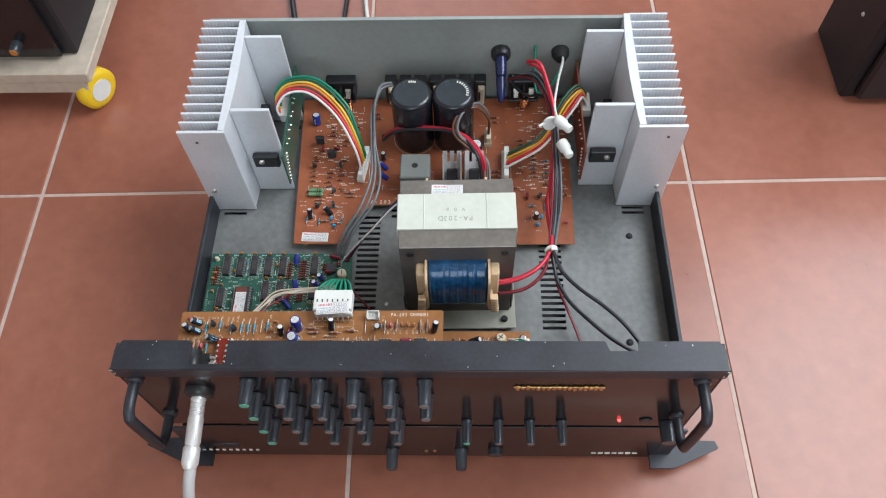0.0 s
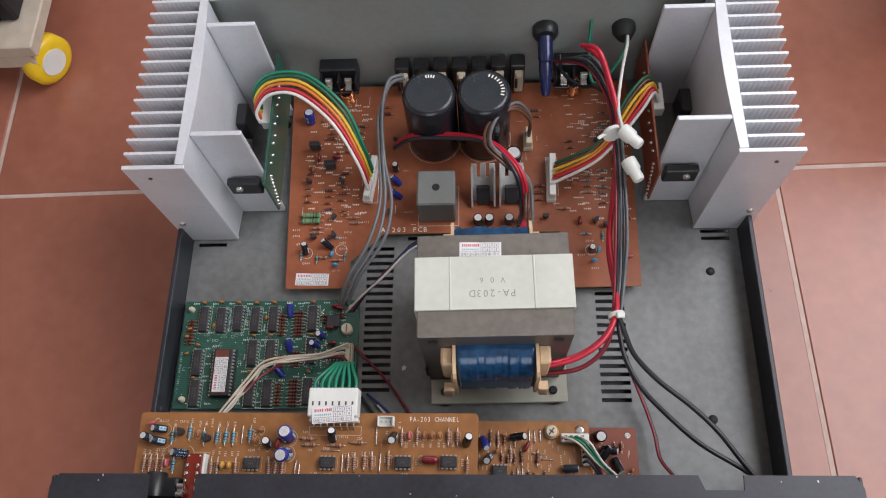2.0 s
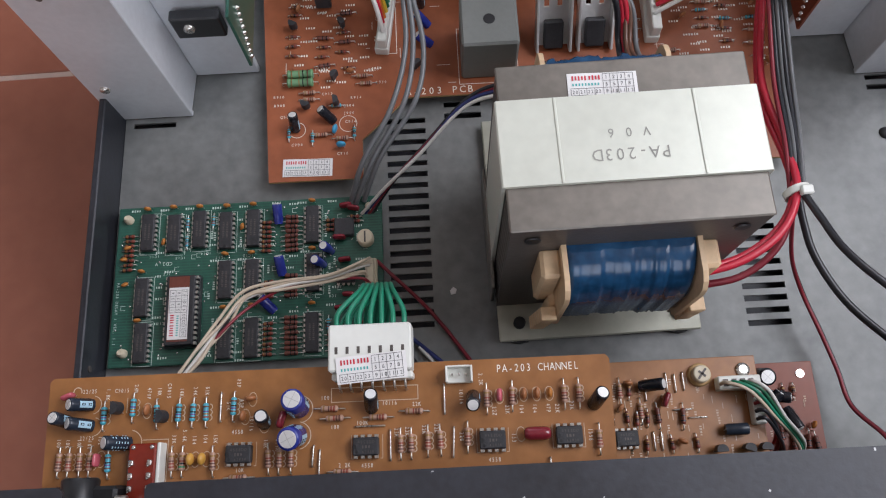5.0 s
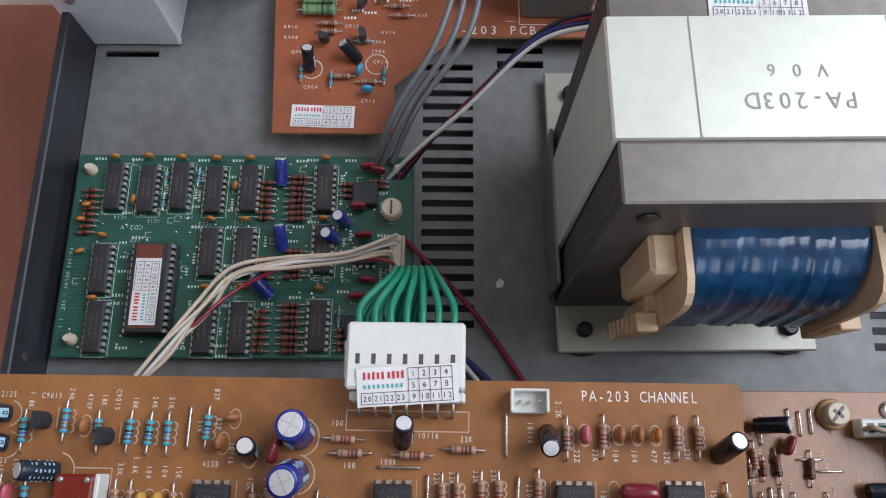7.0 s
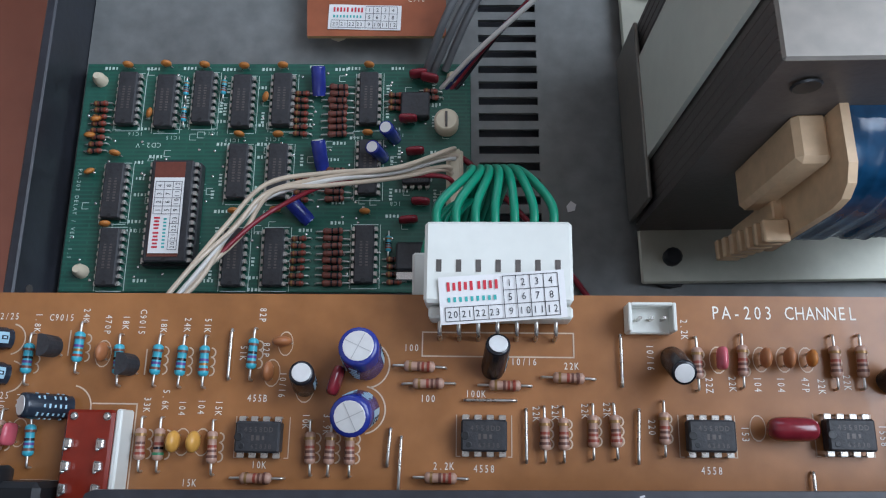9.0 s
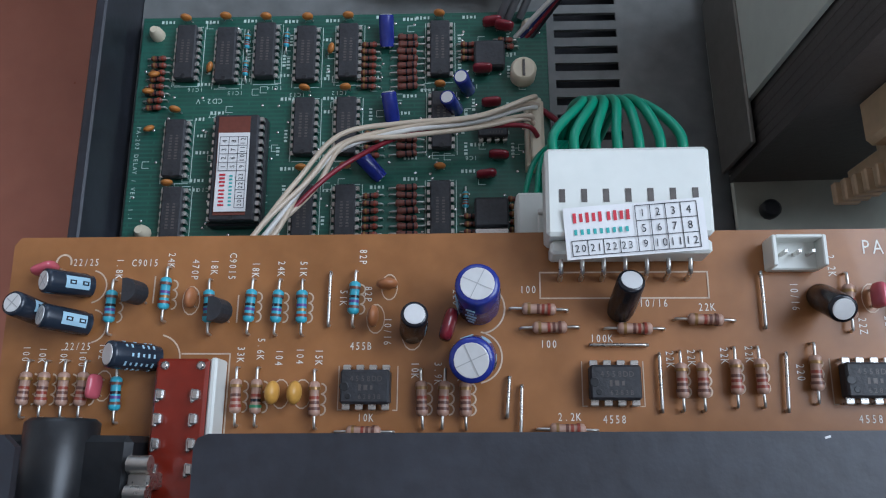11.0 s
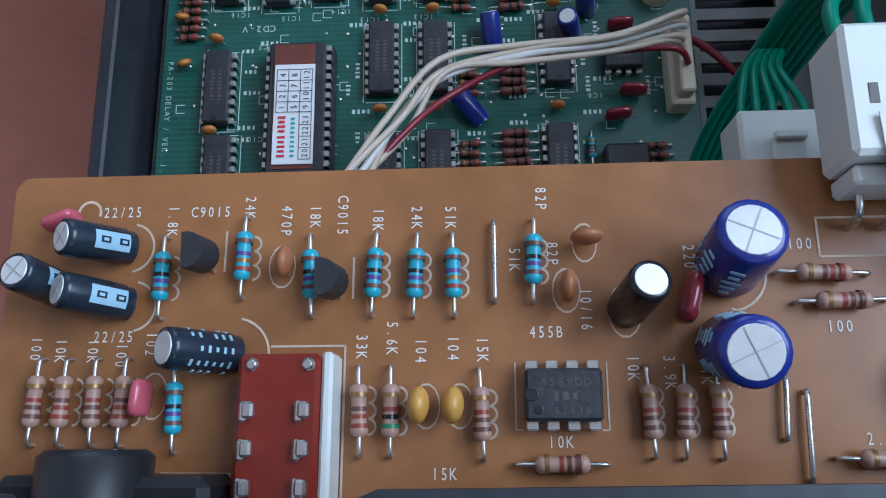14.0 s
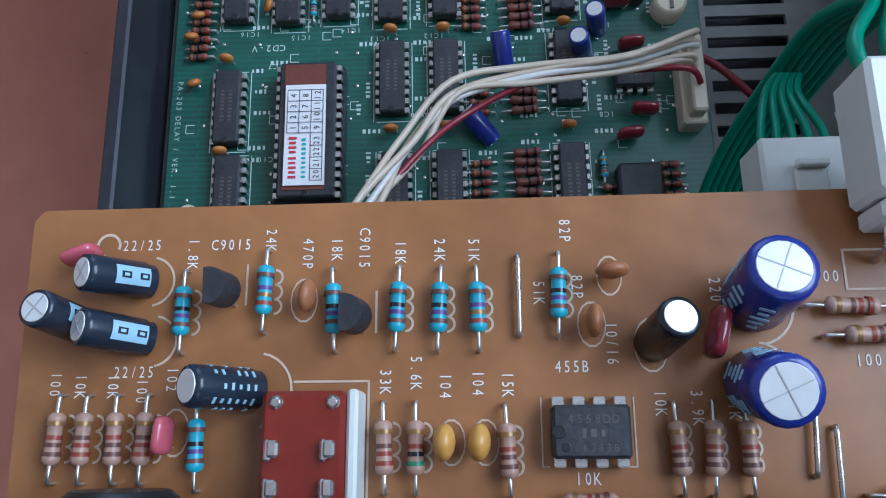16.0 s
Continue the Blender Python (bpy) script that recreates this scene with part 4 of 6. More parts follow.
# ---- channel board ----
def channel_board():
    bd = thing("channel_circuit_board", pose(-0.134, 0.1201, 0.1095, 0, -2.46, -0.8), "brown phenolic circuit board populated with resistors and capacitors behind the front", "circuit board", "circuit boards")
    def L(x, y):
        return x * MM + 0.134, y * MM - 0.120
    top = [L(*p) for p in ((-200.6, 140.0), (-202.0, 138.4), (-200.2, 86), (11.6, 86), (12.4, 138.6), (11.0, 140.3))]
    part("board", B().prism(top[::1], -0.0016, 0.0, 0, 1), [PCB_BROWN, PCB_EDGE], bd)

    def res(kind, rows):
        for x, ya, yb in rows:
            lx, ly = L(x, (ya + yb) / 2)
            part("resistor", RES[kind], TIN, bd, "", at(lx, ly, 0, random.uniform(-3, 3)))
    res("blue", ((-178.7, 130.3, 119.7), (-149.8, 130.7, 119.4), (-144.3, 130.5, 119.3), (-158.3, 130.8, 119.2), (-128.8, 132.2, 120.9)))
    res("blue2", ((-167.6, 133.5, 121.8), (-139.3, 130.5, 119.2)))
    res("blue", ((-175.5, 112.6, 102.6),))
    res("beige", ((-135.8, 112.2, 101.4), (-194.4, 113.5, 103.5), (-186.4, 113.4, 103.5), (-115.0, 112.4, 101.6), (-110.8, 112.4, 101.6), (-106.6, 112.3, 101.6)))
    res("beige2", ((-151.3, 112.9, 101.6), (-190.6, 113.4, 103.5), (-182.5, 113.4, 103.5)))
    res("green", ((-147.3, 112.8, 101.6),))
    res("beige", ((-33.8, 131.0, 120.1), (-24.4, 131.7, 120.6), (-5.4, 131.8, 120.5), (0.0, 131.9, 120.5), (-66, 116.2, 104.9), (-62.1, 116.2, 105), (-41.4, 117.4, 106.7)))
    res("beige2", ((-56, 117.2, 105.3), (-51.4, 117.3, 105.4), (6.0, 114.3, 104.9)))
    for x, y, k in ((-126, 100.7, "beige"), (-92.4, 124.2, "beige2"), (-90.4, 120.6, "beige"), (-74.2, 120.4, "beige2"), (-60.8, 122.1, "beige"), (-87.5, 101.4, "beige2")):
        lx, ly = L(x, y)
        part("resistor", RES[k], TIN, bd, "", at(lx, ly, 0, 90 + random.uniform(-2, 2)))
    for x, y, l, r in ((-133.9, 126.5, 10, 0), (-98.5, 107.4, 7, -4), (-96.1, 104.1, 10, -2), (-49.5, 126, 10, 0), (-69.8, 110.2, 10, 0), (-46.6, 110.4, 10, -3), (-77.3, 117.3, 10, 90), (-12, 100, 7, 0)):
        lx, ly = L(x, y)
        part("wire_link", LINK[l], TIN, bd, "", at(lx, ly, 0, r))
    for x, y, r, k in ((-143.6, 107.8, 86, "yellow"), (-139.3, 107.8, 86, "yellow"), (-161.4, 126.4, 84, "tan"), (-122.0, 129.0, 4, "tan"), (-124.6, 122.6, 86, "tan"), (-20.2, 126.6, 86, "tan"), (-15.4, 126.6, 86, "tan"), (-10.7, 126.6, 84, "orange")):
        lx, ly = L(x, y)
        part("ceramic_capacitor", DISCS[k], DISC, bd, "", at(lx, ly, 0, r))
    for x, y, r, k in ((-109.8, 120.8, 74, "red"), (-179.2, 108.8, 86, "pink"), (-29.1, 126.4, 88, "pink"), (-16.2, 112.2, 0, "long"), (-192.6, 132.6, 20, "pink")):
        lx, ly = L(x, y)
        part("film_capacitor", FILM[k], FILM_RED, bd, "", at(lx, ly, 0, r))
    for x, y, r in ((-172.6, 127.6, -78), (-155.0, 123.8, -80)):
        lx, ly = L(x, y)
        part("transistor", TO92, CHIP, bd, "", at(lx, ly, 0, r, 8))
    for k, x, y, rx, ry, rz in (("black", -117.2, 119.8, -10, 8, 0), ("blue", -104.2, 124.9, -9, 4, 20), ("blue", -104.8, 115.2, 10, 2, -20), ("black", -76.8, 123.6, -24, 6, 0), ("black", -38.8, 127.0, 24, 0, 0), ("black", 5.0, 121.8, -18, 14, 0), ("slate", -192.6, 123.2, -8, -8, 10), ("slate", -184.0, 129.4, 2, -34, 0), ("slate", -183.4, 121.5, -4, -38, 0), ("print", -168.2, 114.6, 0, -38, 0)):
        lx, ly = L(x, y)
        part("electrolytic_capacitor", CAP[k], SLEEVE, bd, "", at(lx, ly, 0, rz, rx, ry))
    ICS = ((-125.7, 109), (-78.6, 110), (-32.4, 110.6), (-4.8, 111.2))
    for x, y in ICS:
        chip(bd, 4, *L(x, y))
    # white plug housing with its row of pins
    hx, hy = L(-75.8, 145.0)
    plug = B().box((hx, hy, 0.0064), (0.0308, 0.0174, 0.0100), 0, 0.0007)
    for i in range(7):
        plug.box((hx + (i - 3) * 0.0041, hy - 0.0010, 0.01143), (0.0011, 0.0026, 0.0002), 1)
    plug.box((hx + 0.0005, hy - 0.0102, 0.0050), (0.0300, 0.0026, 0.0072), 0, 0.0005)
    pl = part("plug_housing", plug, [WHITE, IRON_SIDE], bd, "white nylon seven-way plug housing")
    pin = B().tube([(0, 0.004, 0.0042), (0, -0.0002, 0.0042), (0, -0.0018, 0.003), (0, -0.0022, -0.0001)], 0.0005, 6, 0, 2).mesh("pin", [TIN])
    for i in range(7):
        part("pin", pin, TIN, pl, "", at(hx + (i - 3) * 0.0041, hy - 0.0125, 0))
    sx, sy = L(-43.6, 134.6)
    sm = B().box((sx, sy, 0.0012), (0.0098, 0.0060, 0.0024), 0, 0.0003)
    for a in (-1, 1):
        sm.box((sx + a * 0.0046, sy, 0.0036), (0.0008, 0.0060, 0.0050), 0, 0.0002)
    sm.box((sx, sy + 0.0027, 0.0036), (0.0086, 0.0007, 0.0050), 0, 0.0002)
    for i in (-1, 0, 1):
        sm.box((sx + i * 0.0025, sy - 0.0002, 0.0042), (0.0006, 0.0006, 0.0036), 1)
    part("pin_header", sm, [WHITE, TIN], bd, "white three-pin header")
    # red module with a pale side and two columns of lugs
    mx, my = L(-160.0, 100)
    mod = B().box((mx - 0.0006, my, 0.0034), (0.0104, 0.0280, 0.0058), 0, 0.0006)
    mod.box((mx + 0.0054, my, 0.0030), (0.0014, 0.0284, 0.0060), 1, 0.0004)
    m1 = part("switch_module", mod, [MODULE_RED, WHITE], bd, "dark red switch module with a pale side wall")
    lug = B().box((0, 0, 0.0008), (0.0014, 0.0020, 0.0016), 0, 0.0003).box((-0.0007, -0.0002, 0.0007), (0.0009, 0.0026, 0.0012), 0, 0.0003).mesh("lug", [SOLDER])
    dot = B().lathe([(0.0009, 0), (0.0009, 0.0003), (0.0005, 0.0006)], 10, 0).mesh("rivet", [SOLDER])
    for i in range(4):
        for x in (-163.8, -157.0):
            part("lug", lug, SOLDER, m1, "", at(*L(x, 107.1 - 4.5 * i), 0.0063))
    for x in (-163.9, -156.9):
        part("rivet", dot, SOLDER, m1, "", at(*L(x, 112.6), 0.0062))
    # jack socket at the front corner
    jx, jy = L(-180.8, 95.5)
    jk = B().box((jx + 0.001, jy - 0.002, 0.0055), (0.026, 0.012, 0.011), 0, 0.0012)
    jk.lathe([(0.0066, -0.007), (0.0066, 0.0062), (0.0056, 0.0070)], 20, 0, pose(jx - 0.0005, jy, 0.0085, -90, 0, 0))
    part("jack_socket", jk, PLASTIC, bd, "black plastic jack socket")
    cl = B().box((jx + 0.0165, jy - 0.004, 0.0070), (0.0040, 0.0030, 0.0100), 0, 0.0004).tube([(jx + 0.0145, jy - 0.001, 0.0118), (jx + 0.0185, jy - 0.001, 0.0118)], 0.0016, 8, 0, 1).tube([(jx + 0.0145, jy - 0.006, 0.0118), (jx + 0.0185, jy - 0.006, 0.0118)], 0.0016, 8, 0, 1)
    part("contact_spring", cl, TIN, bd, "bright sprung contact")
    # printed legend
    ink = B()
    z = 0.0001
    def word(s, x, y, rot=0, size=2.15):
        ink.text(s, *L(x, y), z, size * MM, rot, 0, 0.54, 0.74)
    word("PA-203 CHANNEL", -14.4, 136.6, 0, 4.1)
    for s, x, y in (("22/25", -185.8, 134.6), ("C9015", -173.1, 134.4), ("22/25", -185.3, 117.1), ("455B", -127.4, 117.2), ("10K", -126.0, 103.4), ("100", -90.6, 117.6), ("15K", -140.6, 99.5), ("4558", -78.6, 103.4), ("22K", -60, 124.8), ("10/16", -70.1, 125.6), ("4558", -32, 103.8), ("2.2K", -87, 103.8), ("100", -94.4, 128.4), ("100K", -80.4, 118.7)):
        word(s, x, y)
    for s, x, y in (("1.8K", -178.4, 133.2), ("24K", -167.5, 134.9), ("470P", -162.3, 132.9), ("18K", -158.3, 133.4), ("C9015", -154.5, 133.5), ("18K", -149.6, 132.8), ("24K", -144.3, 133.0), ("51K", -139.7, 132.9), ("82P", -127.5, 135.3), ("51K", -131.2, 126.9), ("82P", -126.2, 127.6), ("10/16", -122.1, 120.1), ("33K", -151.4, 115.5), ("5.6K", -147.4, 116.6), ("104", -143.6, 114.9), ("104", -139.4, 115.2), ("15K", -135.6, 115.0), ("220", -108.5, 126.9), ("10K", -116.5, 112.5), ("3.9K", -112.0, 111.9), ("51K", -107.5, 112.0), ("100", -195.9, 115.6), ("10K", -192.4, 115.3), ("10K", -187.9, 115.2), ("100", -183.9, 114.6), ("102", -179.9, 116.1)):
        word(s, x, y, -90)
    for s, x, y in (("10/16", -43.2, 126.8), ("2.2K", -35.7, 132.9), ("22Z", -31.2, 121.1), ("22K", -26.4, 121.4), ("104", -21.2, 121.4), ("104", -16.4, 121.4), ("47P", -11.4, 121.4), ("22K", -8.1, 121.1), ("22K", -2.8, 122.0), ("220", -43.6, 112.3), ("153", -24.6, 111.2), ("22K", -67.6, 114.7), ("22K", -63.6, 115.0), ("22K", -57.4, 115.4), ("22K", -52.8, 115.7), ("1558", 3.2, 111.3)):
        word(s, x, y, -90)
    part("legend", ink, SILK, bd, "white printed component legend")
    # printed outlines round parts
    out = B()
    def arc(x, y, r, a0, a1, w=0.00016, sx=1.0):
        n, (lx, ly) = 14, L(x, y)
        for i in range(n):
            a, c = radians(a0 + (a1 - a0) * i / n), radians(a0 + (a1 - a0) * (i + 1) / n)
            q = [(lx + sx * (r + d) * math.cos(t), ly + (r + d) * math.sin(t), z) for t, d in ((a, -w), (c, -w), (c, w), (a, w))]
            out.add(q, [[0, 1, 2, 3]])
    def line(x0, y0, x1, y1, w=0.0003):
        (ax, ay), (bx, by) = L(x0, y0), L(x1, y1)
        out.box(((ax + bx) / 2, (ay + by) / 2, z), (abs(bx - ax) + w, abs(by - ay) + w, 0.00002))
    for x, ya, yb in ((-178.7, 130.3, 119.7), (-167.6, 133.5, 121.8), (-149.8, 130.7, 119.4), (-144.3, 130.5, 119.3), (-139.3, 130.5, 119.2), (-128.8, 132.2, 120.9), (-151.3, 112.9, 101.6), (-147.3, 112.8, 101.6), (-135.8, 112.2, 101.4), (-115, 112.4, 101.6), (-110.8, 112.4, 101.6), (-106.6, 112.3, 101.6), (-194.4, 113.5, 103.5), (-190.6, 113.4, 103.5), (-186.4, 113.4, 103.5), (-182.5, 113.4, 103.5),
                      (-33.8, 131, 120.1), (-24.4, 131.7, 120.6), (-5.4, 131.8, 120.5), (0, 131.9, 120.5), (-66, 116.2, 104.9), (-62.1, 116.2, 105), (-56, 117.2, 105.3), (-51.4, 117.3, 105.4), (-41.4, 117.4, 106.7)):
        for k in (-1, 0, 1):
            arc(x + 0.9, (ya + yb) / 2 + 2.0 * k, 0.0010, -90, 90)
    for x, y, r in ((-162.6, 126.4, 2.9), (-122, 129.0, 2.6), (-124.6, 122.6, 2.9), (-142.9, 107.8, 2.8), (-138.6, 107.8, 2.8), (-117.2, 119.8, 3.4), (-179.0, 109.2, 3.0), (-20.2, 126.6, 2.6), (-15.4, 126.6, 2.6), (-10.7, 126.6, 2.6), (-29.1, 126.4, 2.8), (-22, 112.4, 2.6)):
        arc(x, y, r * MM, 0, 360, 0.00014, 0.62)
    arc(-168.6, 114.6, 0.0048, -80, 80)
    arc(-190.6, 134.6, 0.0016, -20, 220, 0.0002)
    for x, y in ((-184.2, 129.4), (-183.2, 121.2), (-104, 124.6), (-104.6, 115)):
        arc(x, y, 0.0050 if x > -110 else 0.0034, -80, 80)
    line(-170.6, 131.4, -170.6, 126), line(-152.8, 127.4, -152.8, 122)
    line(-153.6, 115.6, -153.6, 96), line(-163.4, 115.6, -153.6, 115.6)
    line(-92, 131.8, -59.4, 131.8), line(-92, 131.8, -92, 126.6), line(-59.4, 131.8, -59.4, 126.6), line(-92, 126.6, -59.4, 126.6)
    line(-177, 99.4, -168, 99.4), line(-168, 99.4, -168, 92)
    for x, y in ICS:
        line(x - 5.8, y - 4.2, x - 5.8, y + 4.2, 0.0002), line(x + 5.8, y - 4.2, x + 5.8, y + 4.2, 0.0002)
        line(x - 5.8, y - 4.2, x - 5.0, y - 4.2, 0.0002), line(x + 5.0, y - 4.2, x + 5.8, y - 4.2, 0.0002)
    tagged(part("printed_outline", out, SILK_DIM, bd), "thin printed part outlines", kind="stuff")
    return bd


channel_board()
sticker(pose(-0.0753, 0.1366, 0.1238, 5, -2.5, 3.4), "the white plug housing")


# ---- two smaller boards beside it ----
def side_board(name, x0, x1, y1, z, m, seed, label):
    r = random.Random(seed)
    bd = thing(name, at((x0 + x1) / 2, y1, z), label, "circuit board", "circuit boards")
    w = x1 - x0
    part("board", B().box((0, -0.027, -0.0008), (w, 0.054, 0.0016), 0, 0.0002), m, bd)
    return bd, w, r


def mixer_boards():
    bd, w, r = side_board("tone_circuit_board", 0.0080, 0.0850, 0.1420, 0.0670, PCB_BROWN, 4, "small brown circuit board beside the channel board")
    def put(name, me, x, y, rz=0, rx=0, ry=0):
        return part(name, me, TIN, bd, "", at(x, 0.74 * y, 0, rz, rx, ry))
    chip(bd, 4, -0.0210, -0.0325, 0)
    put("electrolytic_capacitor", CAP["navy"], -0.0320, -0.0150, 20, 50, 0)
    part("electrolytic_capacitor", CAP["black"], TIN, bd, "", at(-0.0130, -0.0112, 0.0024, 0, 0, 52))
    put("electrolytic_capacitor", CAP["black"], -0.0275, -0.0310, 30, 14, -20)
    put("film_capacitor", FILM["red"], -0.0030, -0.0235, 65)
    for x, y in ((-0.0265, -0.0150), (-0.0215, -0.0170), (-0.0175, -0.0170), (-0.0135, -0.0290), (-0.0195, -0.0320), (-0.0155, -0.0340), (-0.0110, -0.0330), (-0.0065, -0.0320), (-0.0125, -0.0480), (-0.0020, -0.0480), (0.0085, -0.0480), (0.0040, -0.0330)):
        put("resistor", RES[r.choice(("small", "dark", "small", "beige2"))], x, y, r.uniform(-6, 6))
    for x, y, a in ((-0.0105, -0.0180, 90), (-0.0010, -0.0130, 90), (0.0026, -0.0140, 90), (0.0062, -0.0130, 90), (0.0044, -0.0292, 0), (0.0105, -0.0340, 0), (-0.0092, -0.0460, 90), (-0.0060, -0.0460, 90)):
        put("wire_link", LINK[7], x, y, a - 90)
    for x, y in ((-0.0225, -0.0270), (0.0020, -0.0470), (-0.0180, -0.0130)):
        put("ceramic_capacitor", DISCS["tan"], x, y, r.uniform(0, 180))
    tr = B().lathe([(0.0050, 0), (0.0050, 0.0014), (0.0044, 0.0017)], 20, 0, at(0.0135, -0.0074, 0)).lathe([(0.0038, 0), (0.0038, 0.0046), (0.0032, 0.0050)], 18, 1, at(0.0135, -0.0074, 0))
    tr.box((0.0135, -0.0074, 0.0051), (0.0056, 0.0009, 0.0004), 2, 0, Matrix.Rotation(radians(50), 3, "Z")).box((0.0135, -0.0074, 0.0051), (0.0009, 0.0036, 0.0004), 2, 0, Matrix.Rotation(radians(50), 3, "Z"))
    part("trimmer", tr, [PCB_EDGE, CREAM, IRON_SIDE], bd, "cream trimmer potentiometer")
    part("electrolytic_capacitor", CAP["slate"], TIN, bd, "", at(0.0200, -0.0310, 0.0030, 0, 0, 86))
    for x, a in ((0.0170, 10), (0.0285, -12), (0.0355, 5)):
        put("transistor", TO92, x, -0.0530, a)
    hd = B().box((0.0285, -0.0119, 0.0030), (0.0180, 0.0058, 0.0060), 0, 0.0005).box((0.0350, -0.0219, 0.0030), (0.0050, 0.0150, 0.0060), 0, 0.0005)
    for k in range(4):
        hd.box((0.0225 + 0.0036 * k, -0.0119, 0.0061), (0.0020, 0.0030, 0.0004), 1).box((0.0350, -0.0174 - 0.0032 * k, 0.0061), (0.0026, 0.0018, 0.0004), 1)
    part("pin_header", hd, [WHITE, IRON_SIDE], bd, "white pin header bent round a corner")
    part("spacer", B().lathe([(0.0030, 0), (0.0030, 0.0008), (0.0016, 0.0009)], 14, 0, at(0.0325, -0.0060, 0)), SOLDER, bd)
    bd2, w2, r = side_board("output_circuit_board", 0.0810, 0.1203, 0.1415, 0.0425, PCB_DARK, 9, "small dark red-brown circuit board at the end")
    part("electrolytic_capacitor", cap_mesh(0.0040, 0.0120, SLEEVE), SLEEVE, bd2, "", at(-0.0060, -0.0060, 0, 0, 8, 0))
    part("spacer", B().lathe([(0.0020, 0), (0.0020, 0.0005)], 14, 0, at(0.0135, -0.0055, 0)), SOLDER, bd2)
    for x, y in ((0.0040, -0.0135), (0.0085, -0.0135), (-0.0080, -0.0260), (0.0000, -0.0320), (0.0050, -0.0360), (0.0150, -0.0370), (0.0115, -0.0360), (-0.0020, -0.0370)):
        part("resistor", RES[r.choice(("beige", "small", "dark"))], TIN, bd2, "", at(x, y, 0, r.uniform(-8, 8)))
    for x, y, a in ((-0.0050, -0.0150, 80), (0.0030, -0.0210, 20), (-0.0060, -0.0220, 140)):
        part("electrolytic_capacitor", CAP["black"], SLEEVE, bd2, "", at(x, y, 0.0024, a, 70, 0))
    part("ceramic_capacitor", DISCS["orange"], SLEEVE, bd2, "", at(0.0145, -0.0290, 0, 60))
    for b2, rng, n in ((bd, 0.036, 60), (bd2, 0.017, 18)):
        ink = B()
        for i in range(n):
            ink.box((r.uniform(-rng, rng), r.uniform(-0.046, -0.008), 0.0001), (0.0003, r.uniform(0.002, 0.004), 0.00003))
            ink.smudge(3, r.uniform(-rng, rng) * 0.9, r.uniform(-0.046, -0.008), 0.0001, 0.0015, -90)
        part("legend", ink, SILK_DIM, b2)


mixer_boards()


